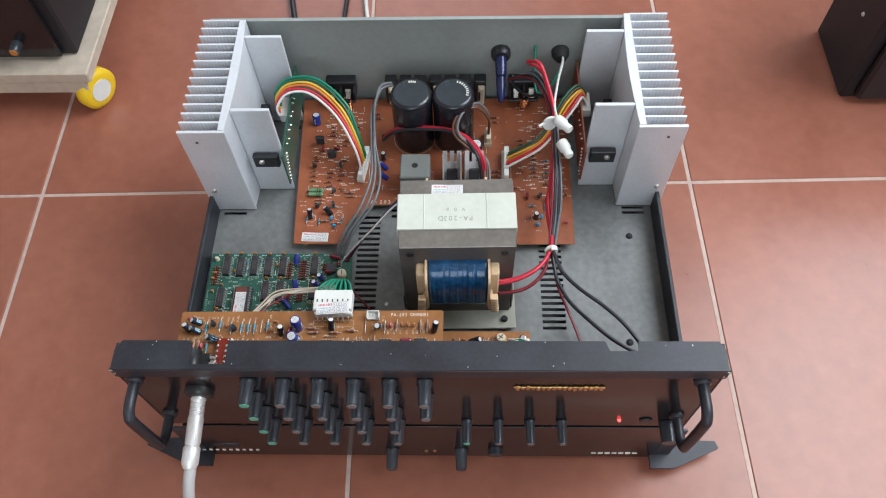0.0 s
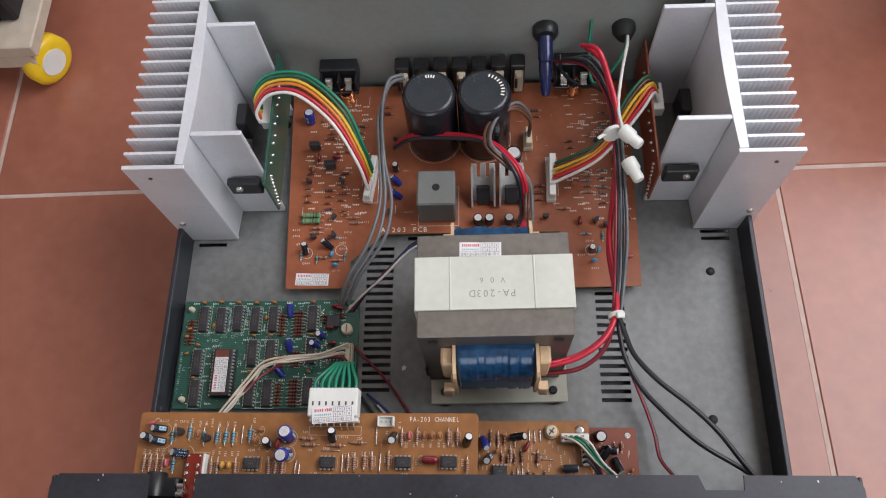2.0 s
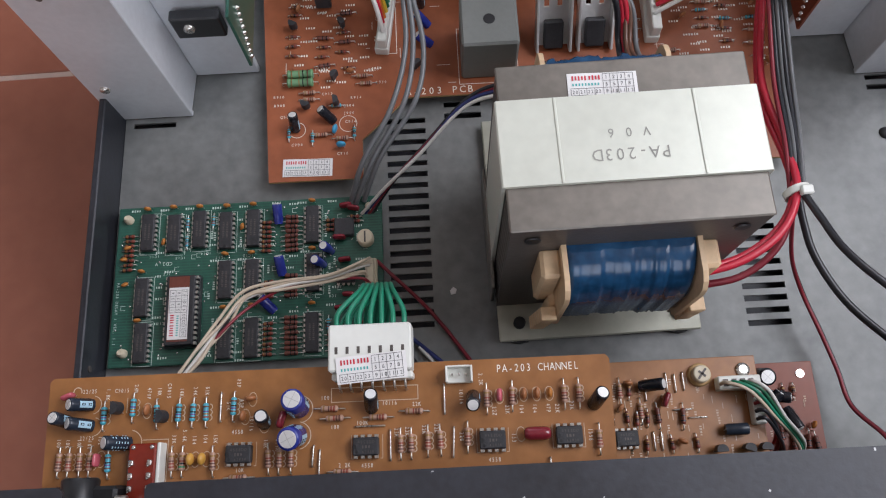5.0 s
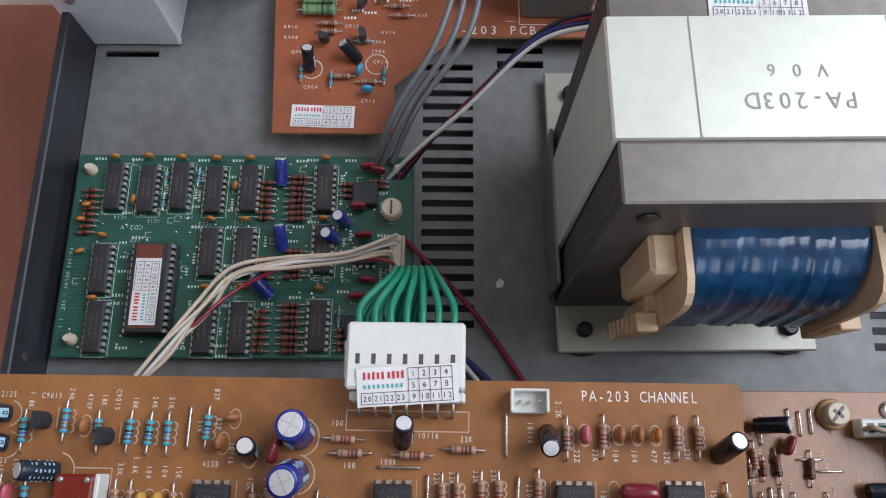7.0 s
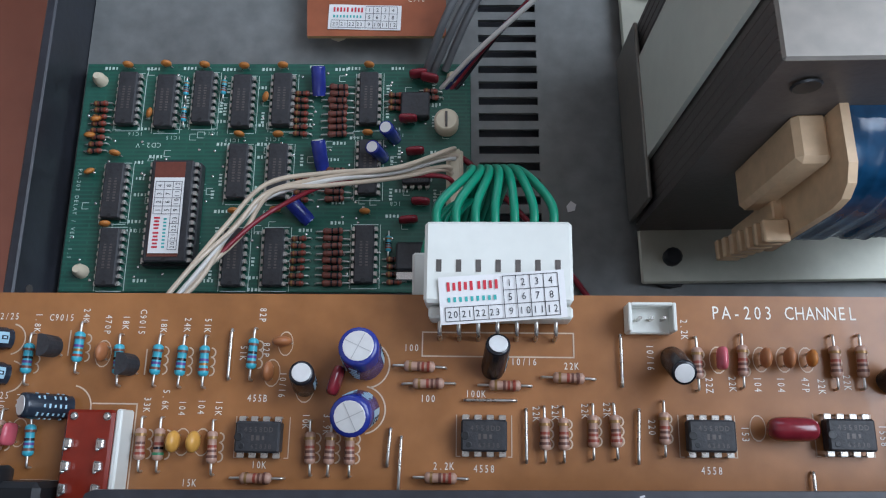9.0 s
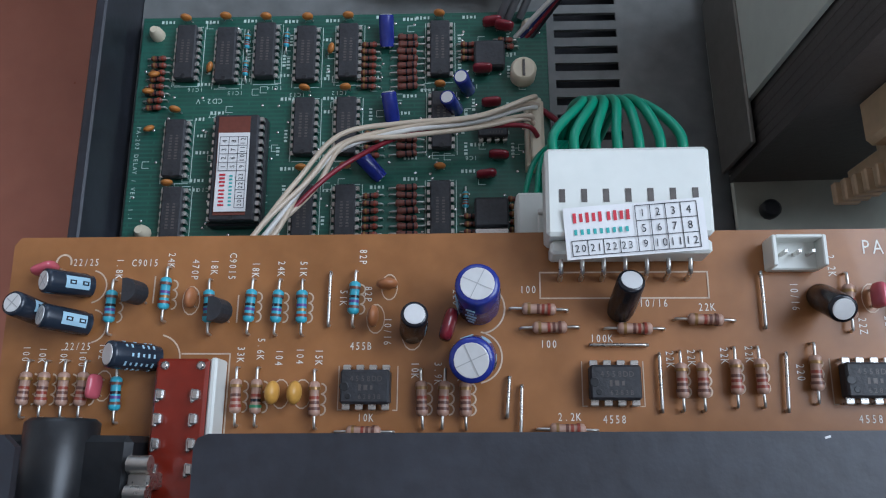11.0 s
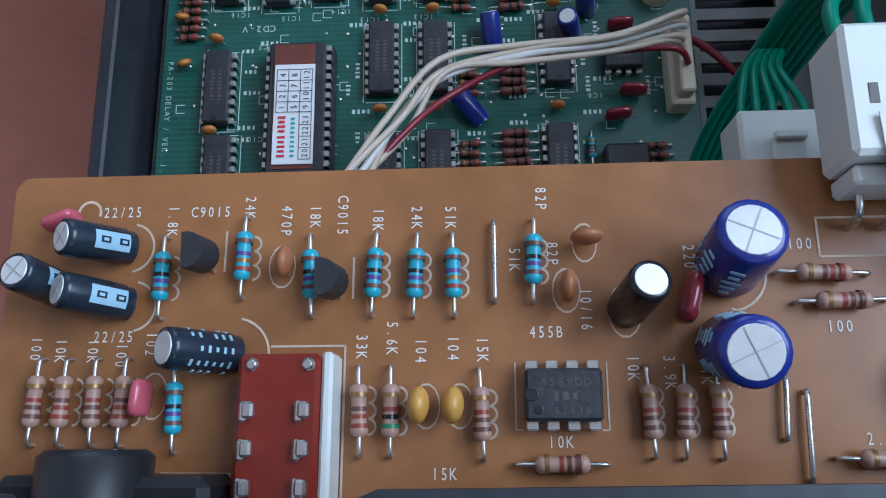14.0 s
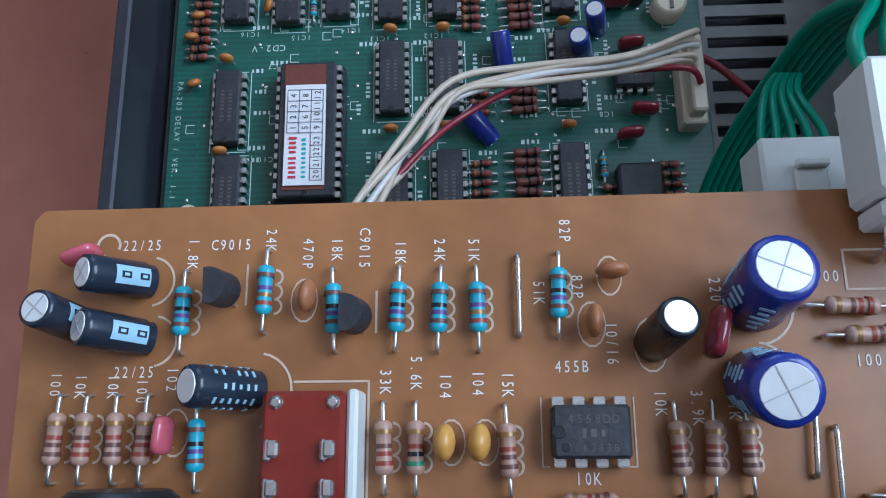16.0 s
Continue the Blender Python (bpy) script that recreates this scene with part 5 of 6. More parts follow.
# ---- green delay board ----
def green_board():
    bd = thing("delay_circuit_board", at(-0.1465, 0.198, 0.0310), "green circuit board crowded with black chips on the bottom plate", "circuit board", "circuit boards")
    def L(x, y):
        return x * MM + 0.1465, y * MM - 0.198
    part("board", B().box((0, 0.0004, -0.0008), (0.1365, 0.0832, 0.0016), 0, 0.0003), PCB_GREEN, bd)
    r = random.Random(3)
    for x, y in ((-198, 225), (-184.6, 224), (-171.6, 225.4), (-158, 224), (-144, 224.6), (-113.8, 225), (-199, 191), (-157.6, 198), (-144, 198), (-113.4, 199.5), (-198, 168), (-157, 168), (-143.6, 168), (-113.8, 169)):
        chip(bd, 8, *L(x, y), 90)
    c = chip(bd, 28, *L(-177.8, 182.6), 90)
    part("socket", B().box((0, 0, 0.0022), (0.0362, 0.0170, 0.0042), 0, 0.0004), PLASTIC, c)
    part("window_label", B().box((0.0004, 0.0005, 0.0083), (0.0325, 0.0100, 0.0001)), R_DARK, c, "brown film label on the large chip")
    chip(bd, 4, *L(-97, 196.5), 0)
    # orange and tan ceramic capacitors at the chips
    for x, y in ((-199, 238), (-185.6, 238.4), (-172, 238), (-158, 237.6), (-144.4, 237.8), (-114, 238), (-158, 211.6), (-144.6, 211.6), (-113.8, 212.2), (-200, 204.6), (-200.4, 179.4), (-144, 184.4), (-158, 184), (-114, 183.8)):
        part("ceramic_capacitor", DISCS["orange"], DISC_ORANGE, bd, "", at(*L(x, y), 0, r.uniform(-8, 8)))
    for x, y, a in ((-191.4, 220, 80), (-151.4, 226, 84), (-208.4, 219, 10), (-209.6, 213, 0), (-208.6, 199.6, 20)):
        part("ceramic_capacitor", DISCS["orange"], DISC_ORANGE, bd, "", at(*L(x, y), 0, a, 30))
    # resistor banks
    for x, y0, n, k in ((-137.4, 212.4, 7, "small"), (-124.6, 212.2, 8, "dark"), (-136, 159.5, 7, "small"), (-124.4, 159.5, 8, "dark"), (-136, 188.4, 4, "small"), (-124.6, 188.6, 5, "dark"), (-207.5, 206, 8, "small"), (-90, 163, 5, "small"), (-104.6, 222, 3, "small"), (-92, 226, 2, "small"), (-104, 160, 4, "small")):
        for i in range(n):
            part("resistor", RES[k], TIN, bd, "", at(*L(x + r.uniform(-0.3, 0.3), y0 + 2.54 * i), 0, 90 + r.uniform(-4, 4)))
    for x, y in ((-178.2, 229.6), (-178.2, 219.6), (-165, 230), (-106, 173)):
        part("resistor", RES["smallblue"], TIN, bd, "", at(*L(x, y), 0, r.uniform(-4, 4)))
    for x, y, rx, rz in ((-131.4, 226.6, -62, 0), (-129, 199, -60, 8), (-132.4, 180.5, -66, 45)):
        part("electrolytic_capacitor", CAP["navy"], BLUE_SLEEVE, bd, "", at(*L(x, y), 0.001, rz, rx))
    for x, y, rx, ry in ((-104.6, 211, 0, -14), (-108.6, 204, 0, -16)):
        part("electrolytic_capacitor", CAP["navy"], BLUE_SLEEVE, bd, "", at(*L(x, y), 0, 0, rx, ry))
    part("trimmer", B().lathe([(0.0042, 0), (0.0042, 0.0050), (0.0034, 0.0056)], 20, 0, at(*L(-86.8, 216), 0)).box((*L(-86.8, 216), 0.0058), (0.0008, 0.0056, 0.0005), 1), [CREAM, IRON_SIDE], bd, "cream trimmer potentiometer")
    for x, y, a in ((-100, 217, 0), (-97.4, 205, 4), (-99.4, 180.6, 6), (-95.4, 187, -4), (-92.6, 232.4, -12), (-96.6, 234, 6)):
        part("film_capacitor", FILM["red"], FILM_RED, bd, "", at(*L(x, y), 0, a))
    part("voltage_regulator", B().box((*L(-97.6, 222.4), 0.0022), (0.010, 0.0095, 0.004), 0, 0.0006), CHIP, bd)
    part("voltage_regulator", B().box((*L(-98, 168), 0.0026), (0.0105, 0.0095, 0.0044), 0, 0.0006).box((*L(-98, 161.6), 0.003), (0.0105, 0.0030, 0.0012), 1, 0.0003), [CHIP, SOLDER], bd)
    hx, hy = L(-84, 193)
    part("pin_header", B().box((hx, hy, 0.0032), (0.0058, 0.0225, 0.0064), 0, 0.0005).box((hx, hy, 0.0086), (0.0036, 0.0200, 0.0050), 0, 0.0005), CREAM, bd, "cream wire header")
    for x, y in ((-209, 233), (-84.6, 233.4), (-207.4, 163.6)):
        part("spacer_post", B().lathe([(0.0024, 0), (0.0022, 0.0026), (0.0012, 0.0046)], 12, 0, at(*L(x, y), 0)), CREAM, bd)
    for x, y in ((-208, 233), (-86, 233), (-207, 164), (-86, 164)):
        part("standoff", B().lathe([(0.0032, DECK - 0.031), (0.0032, -0.0016)], 10, 0, at(*L(x, y), 0)), CREAM, bd)
    ink = B()
    z = 0.0001
    word = lambda s, x, y, rot=180, size=2.0: ink.text(s, *L(x, y), z, size * MM, rot, 0, 0.7)
    word("PA-203 DELAY / VER. 1.1", -212.4, 184, -90, 2.0)
    word("CD2-V", -190, 208.6, 180, 2.6)
    for i, (x, y) in enumerate(((-198, 213.4), (-184.6, 212), (-171.6, 213.6), (-164, 211), (-150, 211.4), (-107, 213), (-192, 178.4), (-150, 185), (-107, 188), (-191, 204))):
        word("IC" + str(16 - i), x + 3, y - 0.6)
    for i, (x, y) in enumerate(((-206, 238), (-191, 237.8), (-178, 238), (-164, 237.6), (-150, 237.6), (-133, 238.6), (-124, 237.6), (-119.6, 238), (-104, 238), (-92, 238.4), (-131, 209.4), (-123.8, 209.4), (-118, 211.4), (-187, 204.4), (-134, 178), (-123.4, 180.6), (-163, 184.6), (-164, 209), (-150, 209), (-192, 181), (-188, 160.6), (-166, 160.6), (-150, 157.6), (-105, 183), (-102, 192), (-90, 206), (-91, 224))):
        ink.smudge(4, *L(x, y), z, 1.8 * MM, 180)
    for x, y in ((-177.8, 225), (-164.4, 222), (-151, 219), (-107.4, 221), (-164, 196), (-106.6, 198), (-103, 206), (-164, 171)):
        ink.smudge(4, *L(x, y), z, 1.7 * MM, -90)
    for x in (-191.4, -178, -165, -151, -137, -124.6, -106, -92):
        for y in (229, 222, 216, 203, 195, 189, 176, 169, 163):
            if r.random() < 0.75 and not (-188 < x < -166 and 160 < y < 206):
                ink.smudge(r.choice((3, 4, 4)), *L(x + r.uniform(-1.5, 1.5), y + r.uniform(-2, 2)), z, 1.7 * MM, r.choice((180, 180, -90)))
    for i in range(60):
        lx, ly = L(r.uniform(-210, -82), r.uniform(160, 236))
        ink.box((lx, ly, z), (0.0022, 0.0002, 0.00002)).box((lx, ly + 0.0022, z), (0.0022, 0.0002, 0.00002)).box((lx - 0.0011, ly + 0.0011, z), (0.0002, 0.0022, 0.00002))
    part("legend", ink, SILK_GREEN, bd, "white printed legend")
    dots = B()
    for i in range(150):
        x, y = r.uniform(-0.066, 0.066), r.uniform(-0.039, 0.040)
        dots.lathe([(0.00055, 0), (0.0005, 0.00014), (0.0002, 0.0002)], 6, 0, at(x, y, 0))
    tagged(part("solder_point", dots, SOLDER, bd), kind="stuff")
    lines = B()
    for x, y in ((-198, 225), (-184.6, 224), (-171.6, 225.4), (-158, 224), (-144, 224.6), (-113.8, 225), (-157.6, 198), (-144, 198), (-113.4, 199.5), (-198, 168), (-157, 168), (-143.6, 168), (-113.8, 169), (-199, 191)):
        lx, ly = L(x, y)
        for s in (-1, 1):
            lines.box((lx, ly + s * 0.0110, z), (0.0084, 0.00022, 0.00002))
            lines.box((lx + s * 0.0049, ly, z), (0.0002, 0.022, 0.00002))
    tagged(part("printed_outline", lines, SILK_GREEN, bd), kind="stuff")


green_board()
sticker(at(-0.1780, 0.1806, 0.0399, 90), "the large socketed chip")


# ---- power amplifier board ----
def power_board():
    bd = thing("power_circuit_board", at(0.0035, 0, 0.0360), "orange-brown power amplifier circuit board with two arms", "circuit board", "circuit boards")
    poly = [(-0.1395, 0.2480), (-0.0905, 0.2480), (-0.0905, 0.2700), (-0.0880, 0.2720), (-0.0660, 0.2930), (0.0720, 0.2930), (0.0760, 0.2860), (0.0760, 0.2470), (0.1315, 0.2475), (0.1340, 0.4300), (-0.1475, 0.4300)]
    part("board", B().prism(poly, -0.0016, 0, 0, 1), [PCB_ORANGE, PCB_EDGE], bd)
    for x, y in ((-0.13, 0.255), (0.126, 0.256), (-0.135, 0.42), (0.13, 0.42)):
        part("standoff", B().lathe([(0.0035, DECK - 0.036), (0.0035, -0.0016)], 8, 0, at(x, y, 0)), CREAM, bd)
    r = random.Random(11)
    put = lambda name, me, x, y, rz=0, rx=0, ry=0, z=0.0: part(name, me, TIN, bd, "", at(x * MM, y * MM, z, rz, rx, ry))
    # two reservoir capacitors
    for x in (-25.9, 15.1):
        big = B().lathe([(0.0195, 0.0), (0.0203, 0.003), (0.0203, 0.066), (0.0196, 0.0690), (0.0172, 0.0702)], 40, 0)
        c = part("reservoir_capacitor", big, SLEEVE, bd, "large black reservoir capacitor", at(x * MM, 0.3762, 0))
        part("top_disc", B().lathe([(0.0172, 0.0700), (0.0170, 0.07035), (0.0166, 0.0704)], 40, 0), CAPTOP, c, "dark grey vinyl top")
        pr = B()
        for i in range(9 if x > 0 else 4):
            a = radians(-15 + 11 * i) if x > 0 else radians(75 + 8 * i)
            pr.box((0.0140 * math.cos(a), 0.0140 * math.sin(a), 0.07045), (0.0026, 0.0011, 0.00006), 0, 0, Matrix.Rotation(a, 3, "Z"))
        part("printed_marking", pr, SILK, c)
    # bridge rectifier
    br = B().box((0, 0, 0.0165), (0.0290, 0.0290, 0.0330), 0, 0.0012).lathe([(0.0030, 0.0331), (0.0028, 0.0333)], 16, 1)
    part("bridge_rectifier", br, [GREY_EPOXY, PLASTIC], bd, "grey square bridge rectifier with a centre hole", at(-0.0222, 0.3165, 0))
    # regulators on bright finned clips
    for x in (13.5, 35.5):
        hs = B().box((0, 0.0060, 0.0130), (0.0185, 0.0015, 0.0240), 0, 0.0003)
        for k in (-1, 0, 1):
            hs.box((k * 0.0070, 0.0060, 0.0300), (0.0044, 0.0015, 0.0120), 0, 0.0003)
        for k in (-1, 1):
            hs.box((k * 0.0088, 0.0020, 0.0180), (0.0014, 0.0080, 0.0320), 0, 0.0003)
        h = part("regulator_clip", hs, CAN, bd, "bright folded heat clip", at(x * MM, 0.3135, 0, 0, -38))
        part("voltage_regulator", B().box((0, 0.0025, 0.0110), (0.0102, 0.0050, 0.0150), 0, 0.0008), CHIP, h)
    for x in (9.2, 18, 33.4, 44.0):
        put("electrolytic_capacitor", CAP["tiny"], x, 301.6)
    put("electrolytic_capacitor", CAP["large"], 37.4, 350)
    # wire headers
    for x, y, rz, n in ((-76.4, 338.0, -8, 6), (67.4, 336.5, -2, 6), (50, 372, 0, 3)):
        ln = 0.0052 + (0.0054 if n > 3 else 0.0037) * n
        b = B().box((0, 0, 0.003), (0.0074, ln, 0.006), 0, 0.0005).box((0.0006, 0, 0.0095), (0.0052, ln - 0.001, 0.0085), 0, 0.0006)
        part("wire_header", b, CREAM if n == 3 else WHITE, bd, "white wire header", at(x * MM, y * MM, 0, rz))
    for x, y in ((-99, 415), (89, 419)):
        co = B()
        co.tube([(0.0052 * math.cos(a * 0.9), 0.0052 * math.sin(a * 0.9), 0.0012 + 0.00155 * a * 0.143 * 6.28 / 6.28) for a in range(0, 60)], 0.0007, 6, 0, 1)
        part("choke_coil", co, COPPER, bd, "bare copper choke coil", at(x * MM, y * MM, 0.001))
    # speaker fuse clips along the rear
    for i in range(7):
        x = -0.0515 + 0.0157 * i
        b = B().box((0, 0.002, 0.0165), (0.0118, 0.0110, 0.033), 0, 0.0008).box((0.001, -0.0055, 0.0150), (0.0070, 0.0040, 0.026), 1, 0.0008).box((0.001, -0.0085, 0.0270), (0.0040, 0.0040, 0.0018), 1, 0.0004).box((-0.001, -0.0078, 0.0150), (0.0022, 0.0014, 0.012), 0, 0.0003)
        part("fuse_clip", b, [PLASTIC, CREAM], bd, "fuse clip with a tinned spring", at(x, 0.4275, 0))
    for x, y in ((-123, 308.6), (-123, 303.6)):
        put("resistor", RES["power"], x, y, 90)
    put("electrolytic_capacitor", CAP["black"], -125.6, 277, 0, -22, 0)
    put("electrolytic_capacitor", CAP["black"], -105.4, 281, 60, -40, 0)
    put("electrolytic_capacitor", CAP["black"], 95.6, 277, 0, 8, 0)
    put("electrolytic_capacitor", CAP["navy"], -53, 336, 60, -45, 0)
    put("electrolytic_capacitor", CAP["navy"], -52, 324, 70, -50, 0)
    put("electrolytic_capacitor", CAP["blue"], -130.6, 396, 20, -10, 6)
    put("electrolytic_capacitor", CAP["black"], -57, 349, 0, 0, 0)
    for x, y, a in ((-101.4, 266, 0), (-104.6, 275, 70), (96.8, 267, 10), (101, 276, 70)):
        put("ceramic_capacitor", DISCS["blue"], x, y, a)
    for x, y, a in ((-129, 274.6, 0), (-116.6, 271.6, 0), (-94.6, 273.6, 0), (-104, 289.6, 90), (92, 290, 90), (105, 288, 0)):
        put("resistor", RES["smallblue"], x, y, a)
    for x, y in ((-112, 273), (-101, 270.5), (-118.5, 298), (-118.5, 294), (-90, 306.6), (-88, 302), (76, 312)):
        put("resistor", RES["beige"], x, y, 90 if y > 280 else r.choice((0, 90)))
    for x, y in ((-124, 370), (-110.4, 352)):
        part("driver_transistor", B().box((x * MM, y * MM, 0.006), (0.0085, 0.0040, 0.0100), 0, 0.0006), CHIP, bd)
    for x, y in ((-127, 339), (-101, 338), (-104.4, 306), (-104.8, 291), (-120, 290), (95, 352), (101, 300), (108, 297), (-60, 310), (62, 305), (-58, 374), (105, 372)):
        put("transistor", TO92, x, y, r.uniform(0, 360))
    # columns of small parts
    for x, ys, in ((-127, (352, 346.5, 333, 327, 321)), (-111, (331, 325.5, 319.5, 314)), (-98, (372, 366, 312, 346)), (-112, (390, 384, 379)), (-88, (384, 378, 390)), (96, (346, 341, 336, 331, 326)), (84, (352, 366, 372)), (108, (345, 338, 330, 324, 316)), (122, (330, 322, 314, 306, 360, 366, 372)), (57, (320, 326, 332, 402, 396)), (112, (390, 384, 398)), (-66, (402, 408)), (-100, (322, 328, 334))):
        for y in ys:
            put("resistor", RES[r.choice(("small", "small", "dark", "beige", "smallblue") if x > 90 else ("small", "dark", "small"))], x + r.uniform(-0.8, 0.8), y, 90 + r.uniform(-5, 5))
    for i in range(16):
        x, y = r.choice((-1, 1)) * r.uniform(82, 128), r.uniform(300, 405)
        put("ceramic_capacitor", DISCS["tan"], x, y, r.uniform(0, 180))
    for x, y in ((-120, 360), (100, 360), (118, 352), (-106, 360), (116, 282), (88, 300), (124, 270)):
        put("film_capacitor", FILM["pink" if x > 110 else "red"], x, y, r.choice((0, 90)))
    ink = B()
    z = 0.0001
    ink.text("A-203 PCB", -0.0490, 0.2962, z, 0.0058, 0, 0, 0.72)
    for s, x, y in (("R910", -135, 297), ("R908", -134.6, 292), ("C912", -109, 297.6), ("R914", -93.6, 294.6), ("Q904", -97.6, 290), ("J906", -97.6, 285.6), ("C914", -96.6, 280.6), ("C904", -125, 268.6), ("C916", -101, 262.4), ("R930", -80, 303), ("J812", -113, 313), ("Q906", -131, 285), ("C915", 98, 262), ("R917", 88, 273), ("C913", 95, 284.6), ("C920", -84, 311)):
        ink.text(s, x * MM, y * MM, z, 0.0022, 0, 0, 0.7)
    for i in range(170):
        sx = r.choice((-1, 1))
        x, y = sx * r.uniform(80, 130), r.uniform(300, 418)
        ink.smudge(4, x * MM, y * MM, z, 0.0020)
    for i in range(60):
        x, y, w = r.uniform(-134, 130), r.uniform(300, 424), r.uniform(2, 8)
        if r.random() < 0.5:
            ink.box((x * MM, y * MM, z), (w * MM, 0.00025, 0.00002))
        else:
            ink.box((x * MM, y * MM, z), (0.00025, w * MM, 0.00002))
    for x, y, rr in ((-125, 277, 4.4), (-98, 279.4, 4.6), (95.6, 277, 4.2), (-25.9, 376.2, 21.5), (15.1, 376.2, 21.5)):
        n = 24
        for i in range(n):
            a, c = 2 * math.pi * i / n, 2 * math.pi * (i + 1) / n
            ink.add([((x + q * math.cos(t)) * MM, (y + q * math.sin(t)) * MM, z) for t, q in ((a, rr - 0.15), (c, rr - 0.15), (c, rr + 0.15), (a, rr + 0.15))], [[0, 1, 2, 3]])
    for x0, x1, y0, y1 in ((-38, -6, 299, 333), (64, 73, 324, 358), (-81, -71, 320, 349)):
        for y in (y0, y1):
            ink.box(((x0 + x1) / 2 * MM, y * MM, z), ((x1 - x0) * MM, 0.0003, 0.00002))
        for x in (x0, x1):
            ink.box((x * MM, (y0 + y1) / 2 * MM, z), (0.0003, (y1 - y0) * MM, 0.00002))
    part("legend", ink, SILK, bd, "white printed legend")


power_board()
sticker(at(-0.1158, 0.2552, 0.0364, -1.5), "the power board")


# ---- sockets on the rear panel ----
def speaker_terminal(x):
    t = thing("speaker_terminal", at(x, 0.4285, 0.055), "black spring speaker terminal on the rear panel", "terminal", "speaker terminals")
    part("body", B().box((0, 0.004, 0.002), (0.031, 0.012, 0.018), 0, 0.0010).box((0, -0.007, -0.007), (0.031, 0.012, 0.003), 0, 0.0006).box((-0.0145, -0.006, 0), (0.002, 0.010, 0.014), 0, 0.0004).box((0.0145, -0.006, 0), (0.002, 0.010, 0.014), 0, 0.0004).box((0, -0.006, 0), (0.002, 0.010, 0.014), 0, 0.0004), PLASTIC, t)
    for i in (-1, 1):
        part("solder_tag", B().box((i * 0.008, -0.010, 0.001), (0.005, 0.010, 0.0008), 0, 0.0002).box((i * 0.008, -0.008, 0.004), (0.006, 0.003, 0.006), 0, 0.0005), TIN, t)


speaker_terminal(-0.1010)
speaker_terminal(0.0915)


def fuse_holder():
    t = thing("fuse_holder", at(0.0665, 0.4377, 0.098), "black fuse holder with a blue insulating sleeve", "fuse holder")
    part("collar", B().lathe([(0.0100, 0), (0.0100, 0.006), (0.0078, 0.009)], 20, 0, pose(0, 0, 0, 90, 0, 0)), PLASTIC, t)
    part("barrel", B().lathe([(0.0060, 0.006), (0.0056, 0.024), (0.0048, 0.027)], 18, 0, pose(0, 0, 0, 110, 0, 0)), BLUE_SHEATH, t)
    part("sleeve", B().lathe([(0.0048, 0.024), (0.0050, 0.032), (0.0042, 0.046), (0.0026, 0.052)], 14, 0, pose(0, 0, 0, 116, 0, 0)), BLUE_SHEATH, t, "crinkled blue sleeve")


fuse_holder()
g = thing("cable_gland", at(0.1265, 0.4377, 0.098), "black mains cable gland in the rear panel", "cable gland")
part("collar", B().lathe([(0.0090, 0), (0.0090, 0.005), (0.0070, 0.009), (0.0052, 0.012)], 18, 0, pose(0, 0, 0, 90, 0, 0)), RUBBER, g)


# ---- wiring ----
def wire(colour, pts, r, label, group, name="wire", n=8):
    # the rear half of the wiring sits a few millimetres towards the gland
    pts = [Vector(p) + Vector((0.0035 * min(1, max(0, (p[1] - 0.20) / 0.12)), 0, 0)) if p[2] > 0 else Vector(p) for p in pts]
    return solo(name, B().tube(pts, r, n, 0, 7), W[colour], label, "wire", group)


def loom(colours, pts, r, spread, label, group, seed=1, loose=0.5):
    """Parallel wires along one course; spread is the offset from wire to wire, point by point."""
    rr = random.Random(seed)
    for i, c in enumerate(colours):
        k = i - (len(colours) - 1) / 2
        wire(c, [Vector(p) + k * Vector(s) + Vector([rr.uniform(-1, 1) * r * loose for _ in range(3)]) for p, s in zip(pts, spread)], r, c + label, group)


# ribbon from the bright heat sink to the power board
loom(("white", "red", "orange", "yellow", "darkgreen", "green"),
     [(-0.157, 0.374, 0.084), (-0.160, 0.379, 0.094), (-0.148, 0.388, 0.104), (-0.122, 0.386, 0.105), (-0.096, 0.368, 0.092), (-0.081, 0.346, 0.070), (-0.0755, 0.3345, 0.0505)], 0.00125,
     [(0, 0.0030, 0), (-0.0008, 0.0032, 0.0004), (-0.0002, 0.0034, 0.0006), (0.0012, 0.0032, 0.0006), (0.0018, 0.0024, 0.0006), (0.0006, 0.0036, 0.0), (0.0008, 0.0036, 0)], " ribbon wire from heat sink to power board", "ribbon wires")
# ribbon from the other heat sink
loom(("white", "red", "orange", "yellow", "brown", "darkgreen"),
     [(0.146, 0.384, 0.086), (0.139, 0.384, 0.097), (0.127, 0.371, 0.094), (0.113, 0.354, 0.082), (0.101, 0.345, 0.068), (0.086, 0.3390, 0.061), (0.0685, 0.3365, 0.0505)], 0.00125,
     [(0, 0.0030, 0), (-0.001, 0.0026, 0.0006), (-0.002, 0.002, 0.0004), (-0.001, 0.0022, 0.0006), (0, 0.0026, 0.0006), (0.0004, 0.0030, 0.0004), (0.0008, 0.0036, 0)], " ribbon wire from heat sink to power board", "ribbon wires", 2)
# trunk loom down to the front
loom(("maroon", "black", "grey", "black", "grey"),
     [(0.078, 0.428, 0.070), (0.094, 0.404, 0.100), (0.106, 0.376, 0.104), (0.1105, 0.350, 0.100), (0.1125, 0.310, 0.088), (0.1125, 0.268, 0.082), (0.108, 0.232, 0.090), (0.1045, 0.2060, 0.094)], 0.0011,
     [(0.003, 0, 0.001), (0.0016, 0.0004, 0.0016), (0.0011, 0, 0.0012), (0.0011, 0, 0.0010), (0.0017, 0, 0.0006), (0.0019, 0, 0.0006), (0.0016, 0, 0.0004), (0.0010, 0, 0.0008)], " wire in the trunk loom", "trunk loom wires", 3)
